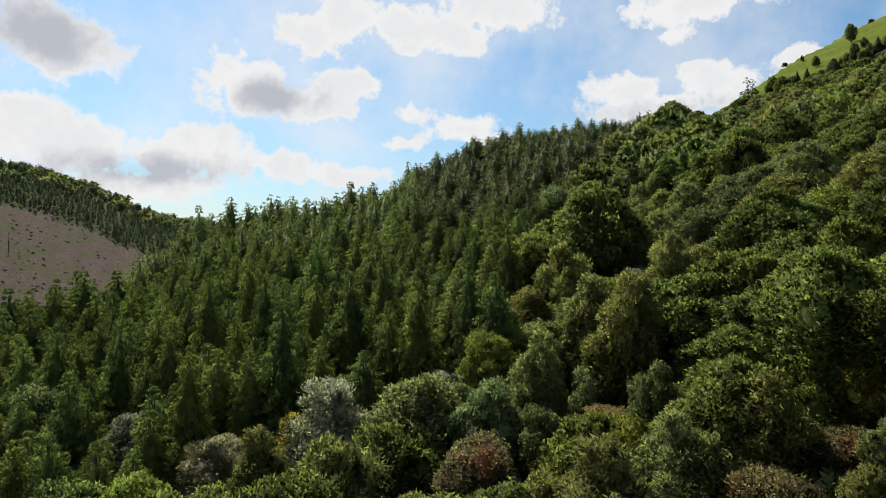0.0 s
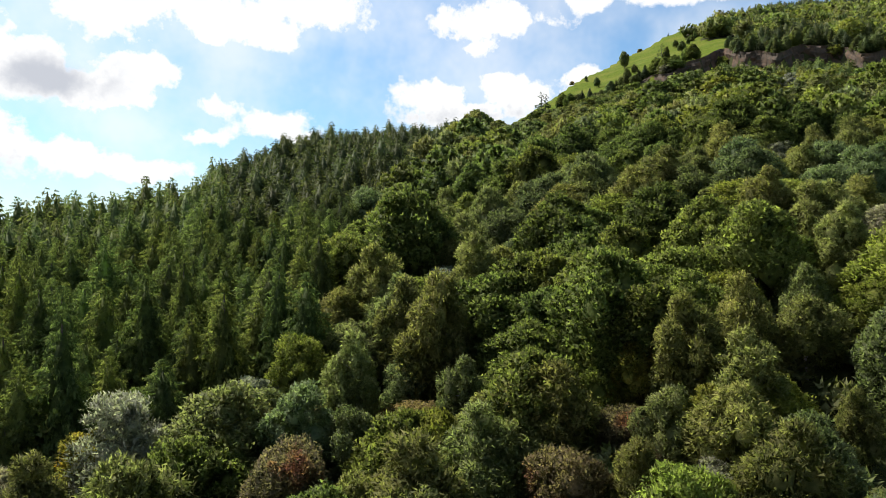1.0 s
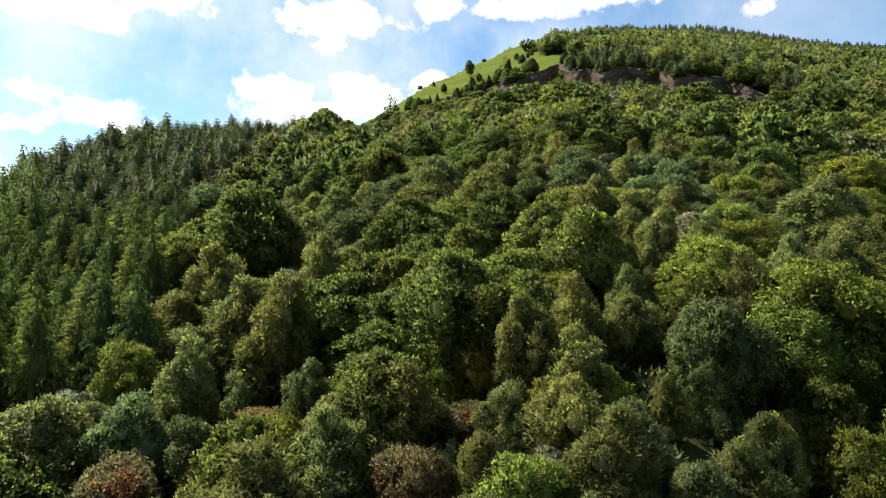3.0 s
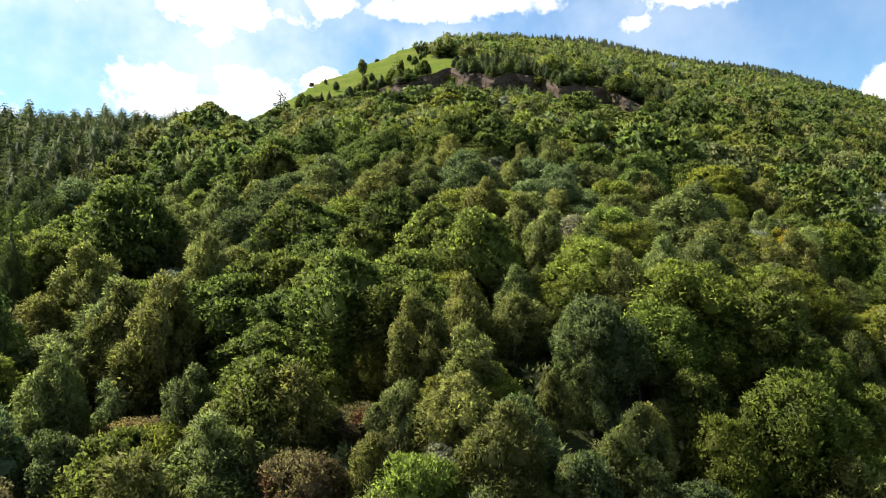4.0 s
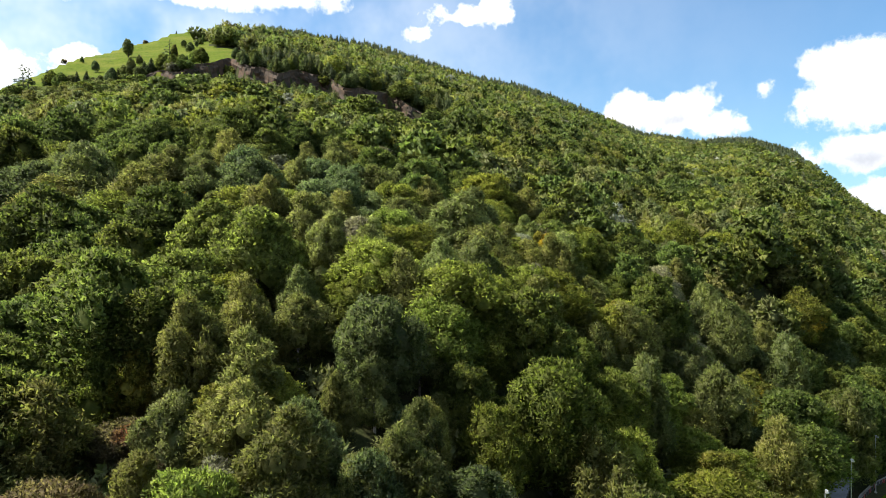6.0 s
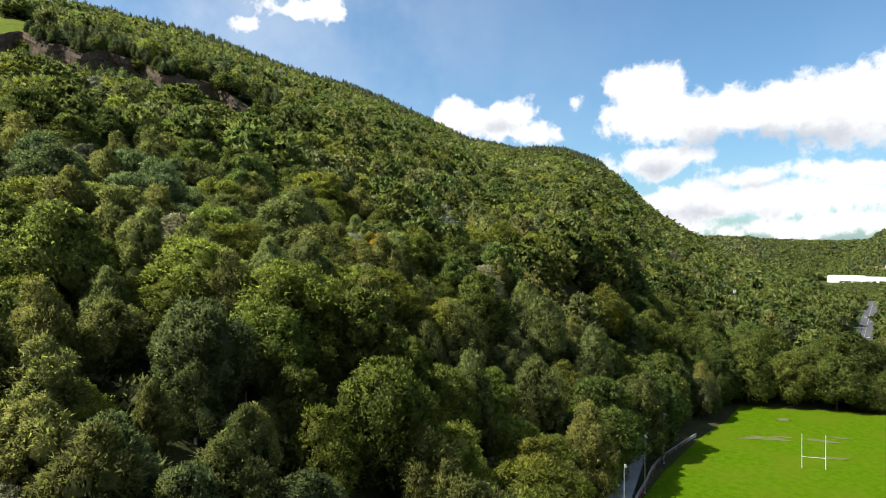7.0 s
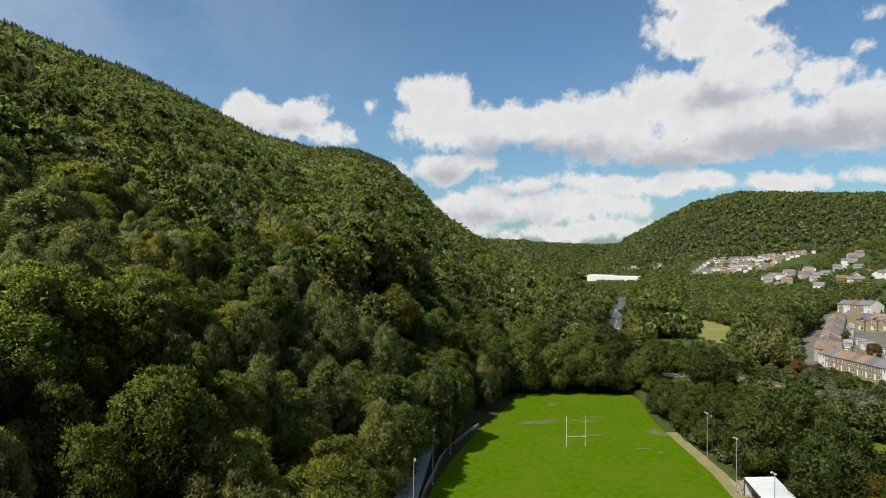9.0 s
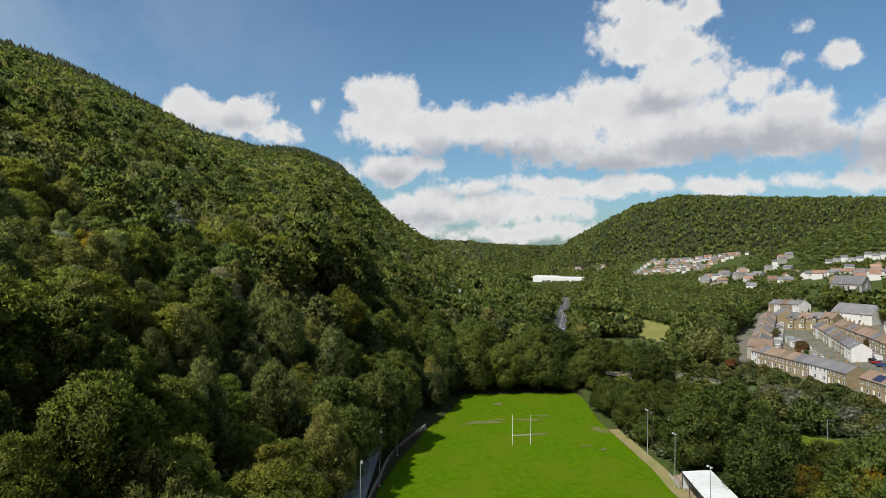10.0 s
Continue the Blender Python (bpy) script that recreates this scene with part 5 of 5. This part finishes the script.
# front terrace along the lower road; its doors face the valley
row((276, -172.8), (209.5, -167.0), 12, 8.2, 5.4, 7.9, [(W_, "tile"), (S_, "slate"), (S_, "tile"), (S_, "tile"), (S_, "tile"), (S_, "tile"), (S_, "slate"),
    (S_, "slate"), (W_, "slate"), (W_, "slate"), (S_, "slate"), (S_, "slate")], LABEL, wing=True)
row((203.5, -166.8), (140, -162.0), 11, 8.2, 5.4, 7.9, [(S_, "tile"), (S_, "tile"), (S_, "slate")], LABEL, solar=lambda i: i == 1)
# rows up the side streets
row((318, -234), (249, -200.5), 13, 7.6, 5.2, 7.6, [(S_, "slate"), (W_, "slate"), (S_, "tile"), (S_, "tile"), (G_, "slate"), (S_, "slate"), (W_, "tile"),
    (S_, "slate"), (G_, "tile"), (S_, "slate"), (S_, "slate"), (W_, "slate"), (W_, "slate")], LABEL, back=True, wing=True)
row((312, -241), (230, -210.5), 15, 8.0, 5.2, 7.8, [(S_, "tile"), (S_, "tile"), (S_, "tile"), (S_, "slate"), (S_, "tile")], LABEL)
row((386, -248), (294, -183), 16, 9.0, 5.2, 8.0, [(S_, "slate"), (W_, "tile"), ("brick", "tile"), (S_, "slate"), (G_, "slate")], LABEL, back=True, wing=True)
row((352, -242), (324, -250), 4, 9.0, 6.0, 9.0, [(S_, "slate"), (S_, "tile")], "%s house with bay windows and a %s roof", bay=True, group="bay-fronted houses")
row((349, -268), (325, -274), 1, 13.0, 5.5, 10.5, [(W_, "slate")], "large %s hall with a steep %s roof", chimney=False, group="halls")
row((436, -286), (404, -287), 5, 9.0, 5.6, 8.4, [(S_, "slate"), (W_, "slate"), (S_, "tile")], LABEL)
row((392, -262), (372, -250), 1, 10.0, 5.0, 8.5, [(S_, "slate")], "%s hall with a wide gable and a %s roof", chimney=False, group="halls")
row((303, -262), (268, -250), 5, 8.5, 5.2, 7.8, [(W_, "slate"), (W_, "tile"), (G_, "slate")], LABEL)
row((244, -240), (205, -226), 6, 8.5, 5.2, 7.8, [(W_, "tile"), (W_, "slate")], LABEL)
row((288.5, -178.5), (281.5, -186.5), 1, 9.5, 5.0, 8.0, [(G_, "tile")], "%s end house with a %s roof", chimney=False)


def shed(x, y, w, d, h, t, mat, label):
    g = thing("outhouse", pose(x, y, float(ground(x, y)), 0, 0, t), label, "outhouse", "back-yard outhouses")
    part("wall", slab((w, d, h + 1.0), (0, 0, h / 2 - 0.5), bevel=0.03), mat, g)
    part("roof", slab((w + 0.3, d + 0.3, 0.14), (0, 0, h + 0.07), bevel=0.03), SHEET, g)
    part("door", slab((0.9, 0.06, 1.9), (w * 0.2, -d / 2 - 0.03, 0.95)), DARK, g)


rnd5 = np.random.default_rng(55)
for i in range(13):
    s = i / 12
    x, y = 270 - 62 * s, -184.5 + 5.5 * s + rnd5.uniform(-1.5, 1.5)
    shed(x, y, rnd5.uniform(2.5, 4.5), rnd5.uniform(3, 5), rnd5.uniform(2.3, 3.2), -5 + 90 * (i % 2), (RENDER, PEBBLE, STONE)[i % 3], "low flat-roofed outhouse in a back yard")
for i in range(10):
    s = i / 9
    shed(262 + 50 * s, -193 - 25 * s + rnd5.uniform(-2, 2), rnd5.uniform(3, 5), rnd5.uniform(3, 5), rnd5.uniform(2.3, 3.0), -26, (RENDER, RENDER, PEBBLE)[i % 3],
         "low flat-roofed outhouse in a back yard")
for i in range(9):
    s = i / 8
    shed(300 + 62 * s, -201 - 42 * s, rnd5.uniform(3, 5), rnd5.uniform(3, 6), rnd5.uniform(2.4, 3.2), -36, (RENDER, PEBBLE)[i % 2], "low flat-roofed outhouse in a back yard")

strip("street", [(285, -165.5), (209, -160.5), (120, -154)], 6.5, 0.22, ASPHALT, "grey asphalt street in front of the terrace", "street", step=3.0)
strip("street", [(283, -166), (318, -174), (372, -220), (405, -250)], 7.0, 0.25, ASPHALT, "grey asphalt street with parked cars", "street", step=3.0)
strip("street", [(228, -203), (262, -214), (322, -240)], 6.0, 0.22, ASPHALT, "grey asphalt street between two terraces", "street", step=3.0)
strip("lane", [(292, -190), (268, -189), (205, -183), (150, -178)], 4.4, 0.12, PALE_TAR, "pale concrete back lane behind the terrace", "lane", step=3.0)
strip("lane", [(292, -192), (372, -254)], 4.4, 0.12, PALE_TAR, "pale concrete back lane between the rows", "lane", step=3.0)
strip("lane", [(252, -192), (318, -224)], 4.4, 0.12, PALE_TAR, "pale concrete back lane between the rows", "lane", step=3.0)

PAINTS = {n: material(f"{n}_car_paint", [c, tuple(v * 0.9 for v in c), c], 1.0, 0.3, 0.0, coat=0.5, stain=0.1) for n, c in
          {"red": (0.35, 0.02, 0.02), "white": (0.7, 0.7, 0.7), "silver": (0.4, 0.41, 0.42), "black": (0.02, 0.02, 0.025), "blue": (0.03, 0.06, 0.2), "grey": (0.12, 0.125, 0.13)}.items()}


def car(x, y, t, paint, lift=0.25):
    """A parked hatchback, its nose along x."""
    g = thing("car", pose(x, y, float(ground(x, y)) + lift, 0, 0, t), f"parked {paint} hatchback car on the street", "car", "parked cars")
    mat = PAINTS[paint]
    hull = [(-2.05, 0.35), (2.05, 0.35), (2.1, 0.65), (1.95, 0.82), (0.95, 0.95), (-1.9, 0.98), (-2.1, 0.75)]
    cab = [(0.95, 0.94), (0.25, 1.42), (-1.35, 1.46), (-1.95, 0.96)]

    def side(prof, w, bev):
        bm = bmesh.new()
        a = [bm.verts.new((px, -w, pz)) for px, pz in prof]
        b = [bm.verts.new((px * 0.995, w, pz)) for px, pz in prof]
        bm.faces.new(a)
        bm.faces.new(b[::-1])
        for i in range(len(prof)):
            j = (i + 1) % len(prof)
            bm.faces.new((a[j], a[i], b[i], b[j]))
        bmesh.ops.recalc_face_normals(bm, faces=bm.faces[:])
        bmesh.ops.bevel(bm, geom=bm.edges[:], offset=bev, segments=2, affect="EDGES")
        return bm

    part_of("body", stored(("car_body", paint), lambda: side(hull, 0.87, 0.06), mat), g)
    c = part_of("cabin", stored(("car_cabin",), lambda: side(cab, 0.76, 0.05), GLASS), g)
    part_of("roof", stored(("car_roof", paint), lambda: slab((1.5, 1.4, 0.06), (-0.58, 0, 1.455), bevel=0.02), mat), c)
    for sx in (-1.3, 1.3):
        for sy in (-0.8, 0.8):
            w = part_of("wheel", stored(("wheel",), lambda: rod((0, -0.1, 0), (0, 0.1, 0), 0.31, None, 16), RUBBER), g, m=pose(sx, sy, 0.31))
            part_of("rim", stored(("rim",), lambda: rod((0, -0.115, 0), (0, 0.115, 0), 0.18, None, 12), STEEL), w)
    for sy in (-0.6, 0.6):
        part_of("headlight", stored(("headlight",), lambda: slab((0.08, 0.3, 0.14), bevel=0.03), WHITE), g, m=pose(2.06, sy, 0.68))
        part_of("tail_light", stored(("tail_light",), lambda: slab((0.08, 0.26, 0.16), bevel=0.03), RED), g, m=pose(-2.06, sy, 0.78))


for i, (x, y, t, c) in enumerate(((281.5, -168.5, 20, "red"), (262, -165.5, 176, "black"), (252, -164.6, 176, "white"), (240, -163.8, 176, "silver"), (228, -162.9, 176, "black"),
                                  (214, -162.2, 176, "blue"), (196, -160.6, 176, "black"), (185, -160.0, 176, "red"), (175, -159.2, 176, "black"),
                                  (322, -181, -40, "grey"), (328, -186, -40, "black"), (334, -191, -40, "red"), (341, -197, -40, "red"), (330, -180, -40, "white"),
                                  (337, -186, -40, "white"), (344, -192, -40, "silver"), (352, -199, -40, "white"), (360, -206, -40, "silver"), (349, -204, -40, "white"),
                                  (246, -207, 22, "black"), (241, -205, 22, "red"), (236, -203, 22, "blue"))):
    car(x, y, t, c)
for k, (s, o, c) in enumerate(((40, -2.6, "white"), (95, 2.6, "black"), (150, -2.6, "silver"), (210, 2.6, "white"), (52, 2.6, "black"))):
    car(455 + s * 0.951 + o * 0.31, -136 - s * 0.31 + o * 0.95, -18 if o < 0 else 162, c, 0.3)
car(292, -84, -40, "white", 0.2)

for i, (x, y, h, w) in enumerate(((283, -181, 6, 3), (296, -194, 5, 2.4), (274, -196, 7, 3.2), (279, -200, 6, 3), (266, -192.5, 4, 2), (318, -212, 6, 2.6), (330, -221, 5, 2.5),
                                  (300, -170, 7, 3.4), (290, -163, 6, 3.2), (307, -167, 7, 3.6), (236, -158, 4, 2.4), (258, -160, 5, 2.8), (222, -157, 4, 2.4), (360, -262, 9, 3.2),
                                  (272, -161, 5, 3.0), (202, -156, 4, 2.2), (180, -153, 4, 2.4), (270, -226, 5, 2.4), (352, -228, 5, 2.5))):
    tree("spruce" if i == 13 else ("alder", "sycamore", "hawthorn")[i % 3], x, y, h, w, rnd5)

# ---- the far side of the valley ----
def far_house(x, y, t, wall, roof, w=9.0, d=8.0, label="", h=5.2):
    g = thing("far_house", pose(x, y, float(ground(x, y)), 0, 0, t), label or f"distant {'white' if wall == 'white' else 'stone'} house with a {'slate' if roof == 'slate' else 'reddish tile'} roof on the far slope",
              "house", "houses of the far town")
    prof = [(0, -2.5), (d, -2.5), (d, h), (d / 2, h + 2.8), (0, h)]
    part_of("wall", stored(("far_wall", w, d, wall, h), lambda: prism(prof, w), WALLS[wall]), g)
    part_of("roof", stored(("far_roof", w, d, roof, h), lambda: roof_bm(w + 0.2, d, h, h + 2.8), FAR_ROOFS[roof]), g)
    for k in range(2):
        part_of("window", stored(("far_window",), lambda: slab((1.3, 0.12, 1.5)), GLASS), g, m=pose(w * (0.28 + 0.44 * k), -0.05, h - 1.4))


FAR_ROOFS = {"slate": SLATE, "tile": material("reddish_tile_roof", [(0.27, 0.155, 0.11), (0.22, 0.13, 0.09), (0.30, 0.20, 0.15)], 1.0, 0.85, 0.3, per="object", spread=0.25)}


def polar(az, r):
    return -math.sin(radians(az)) * r, math.cos(radians(az)) * r


rnd6 = np.random.default_rng(66)
for k, r in enumerate((1470, 1530, 1590, 1645, 1700, 1755, 1810)):
    az, stop = -113.3 - 0.25 * k, -118.6 - 0.55 * k
    while az > stop:
        if rnd6.uniform() > 0.10:
            x, y = polar(az, r + rnd6.uniform(-6, 6))
            far_house(x, y, az + 180 + rnd6.uniform(-4, 4), "white" if rnd6.uniform() < 0.62 else "stone", "tile" if rnd6.uniform() < 0.42 else "slate")
        az -= math.degrees(10.5 / r) * (1.0 if rnd6.uniform() > 0.12 else 2.2)
for i in range(34):
    az, r = rnd6.uniform(-125.2, -118.6), rnd6.uniform(890, 1140)
    x, y = polar(az, r)
    far_house(x, y, az + 180 + rnd6.choice([0, 90, 20, -25]), "white" if rnd6.uniform() < 0.6 else "grey", "slate" if rnd6.uniform() < 0.6 else "tile", 11.0, 8.5)
for i in range(7):
    x, y = 650 - i * 15.5, -466 - i * 2.2
    far_house(x, y, 188, "white", "tile" if i % 2 else "slate", 14.0, 9.0, "distant pale block of flats with a brown roof", 6.5)
for i in range(9):
    az, r = -127.6 - i * 0.5, 975 + 8 * (i % 3)
    x, y = polar(az, r)
    far_house(x, y, az + 180, "white", "slate", 8.0, 8.0)
for i in range(22):
    az, r = rnd6.uniform(-131, -121.5), rnd6.uniform(700, 900)
    x, y = polar(az, r)
    far_house(x, y, az + 180 + rnd6.choice([0, 90, 15]), "white" if rnd6.uniform() < 0.5 else "stone", "tile" if rnd6.uniform() < 0.5 else "slate", 9.5, 8.0)
for i in range(9):
    az = -107.6 - i * 0.3 - (0.9 if i > 4 else 0)
    x, y = polar(az, 1960 + 30 * (i % 2))
    far_house(x, y, az + 180, "white" if i % 2 else "stone", "tile" if i % 3 else "slate", 16.0, 9.0)


def church():
    m = pose(494, -379, float(ground(485, -385)), 0, 0, 200)
    g = thing("church", m, "grey stone church with a steep slate roof among trees", "church")
    part("nave", prism([(0, -3), (13, -3), (13, 6.5), (6.5, 13.0), (0, 6.5)], 25), PEBBLE, g)
    part("roof", roof_bm(25.4, 13, 6.5, 13.0, 0.4, 0.25), SLATE, g)
    for k in range(6):
        part("window", slab((1.2, 0.15, 3.0), (2.6 + k * 4.0, -0.05, 3.6)), GLASS, g)
    for k in range(2):
        part("gable_window", slab((0.15, 1.8, 4.0), (25.05 if k else -0.05, 6.5, 5.0)), WHITE, g)
    part("porch", prism([(0, -2), (4, -2), (4, 3), (2, 5), (0, 3)], 5), PEBBLE, g, m=pose(18, -4.9, 0, 0, 0, 0))


church()


def warehouse():
    x0, y0 = 1640.0, -428.0
    for k, (dx, dy, L, d, h) in enumerate(((0, 0, 62, 60, 15), (-34, -50, 72, 46, 13))):
        x, y = x0 + dx, y0 + dy
        g = thing("warehouse", pose(x, y, float(ground(x, y)) - 0.5, 0, 0, -118), "large white flat-roofed warehouse in the valley", "warehouse", "warehouses")
        part("wall", slab((L, d, h), (L / 2, 0, h / 2), bevel=0.1), WHITE, g)
        for q in range(4):
            part("roof_panel", prism([(0, 0), (d / 4 - 0.3, 0), (d / 8, 1.1)], L), WHITE_SHEET if k else WHITE, g, m=pose(0, -d / 2 + q * d / 4 + 0.15, h + 0.01))


warehouse()


# ---- single trees on the open hill ----
rnd7 = np.random.default_rng(77)
for kind, x, y, h, w in (("alder", 278, 436, 13, 3.8), ("fir", 286, 400, 14, 4.6), ("fir", 178, 374, 15, 5.2), ("fir", 183, 378, 11, 4.0), ("alder", 247, 440, 4, 1.4),
                         ("birch", 290, 400, 9, 3.0), ("alder", 230, 395, 7, 2.6), ("alder", 262, 398, 6, 2.4), ("hawthorn", 235, 440, 3.5, 1.8),
                         ("hawthorn", 330, 520, 4, 2.2), ("alder", 350, 470, 6, 2.6), ("spruce", 345, 545, 7, 1.8), ("alder", 318, 420, 7, 3.0),
                         ("hawthorn", 375, 560, 5, 2.6), ("alder", 400, 520, 6, 3.0), ("spruce", 430, 590, 8, 2.0), ("alder", 420, 600, 5, 2.4)):
    tree(kind, x, y, h, w, rnd7)
for i in range(58):
    az = -26.8 - i * 0.46 + rnd7.normal(0, 0.15)
    if -40.6 < az < -38.2:
        continue
    edge = 398 + 10 * math.sin(az * 0.9) + 5 * math.sin(az * 2.3)
    x, y = polar(az, edge + rnd7.uniform(1.5, 9))
    tree(("pine", "pine", "sycamore", "spruce", "alder")[int(rnd7.integers(0, 5))], x, y, rnd7.uniform(6, 10.5), rnd7.uniform(2.4, 4.0), rnd7)
for i in range(26):
    az = -37.0 - i * 0.14 - rnd7.uniform(0, 0.3)
    x, y = polar(az, 560 + i * 9 + rnd7.uniform(-8, 8))
    tree("larch" if i % 3 else "alder", x, y, rnd7.uniform(4, 8), rnd7.uniform(1.6, 2.6), rnd7)


def dead_tree(x, y, h):
    z = float(ground(x, y))
    g = thing("dead_tree", pose(x, y, z - 0.3), "bare grey dead tree standing on the felled slope", "tree")
    part("trunk", rod((0, 0, 0), (0.4, 0.2, h), 0.4, 0.12, 8), BARK, g)
    for i in range(5):
        a, q = rnd7.uniform(0, 6.28), h * rnd7.uniform(0.45, 0.95)
        part("limb", rod((0.3, 0.1, q), (math.cos(a) * 1.8, math.sin(a) * 1.8, q + 1.3), 0.12, 0.04, 6), BARK, g)


dead_tree(-330.8, 490.0, 14.0)
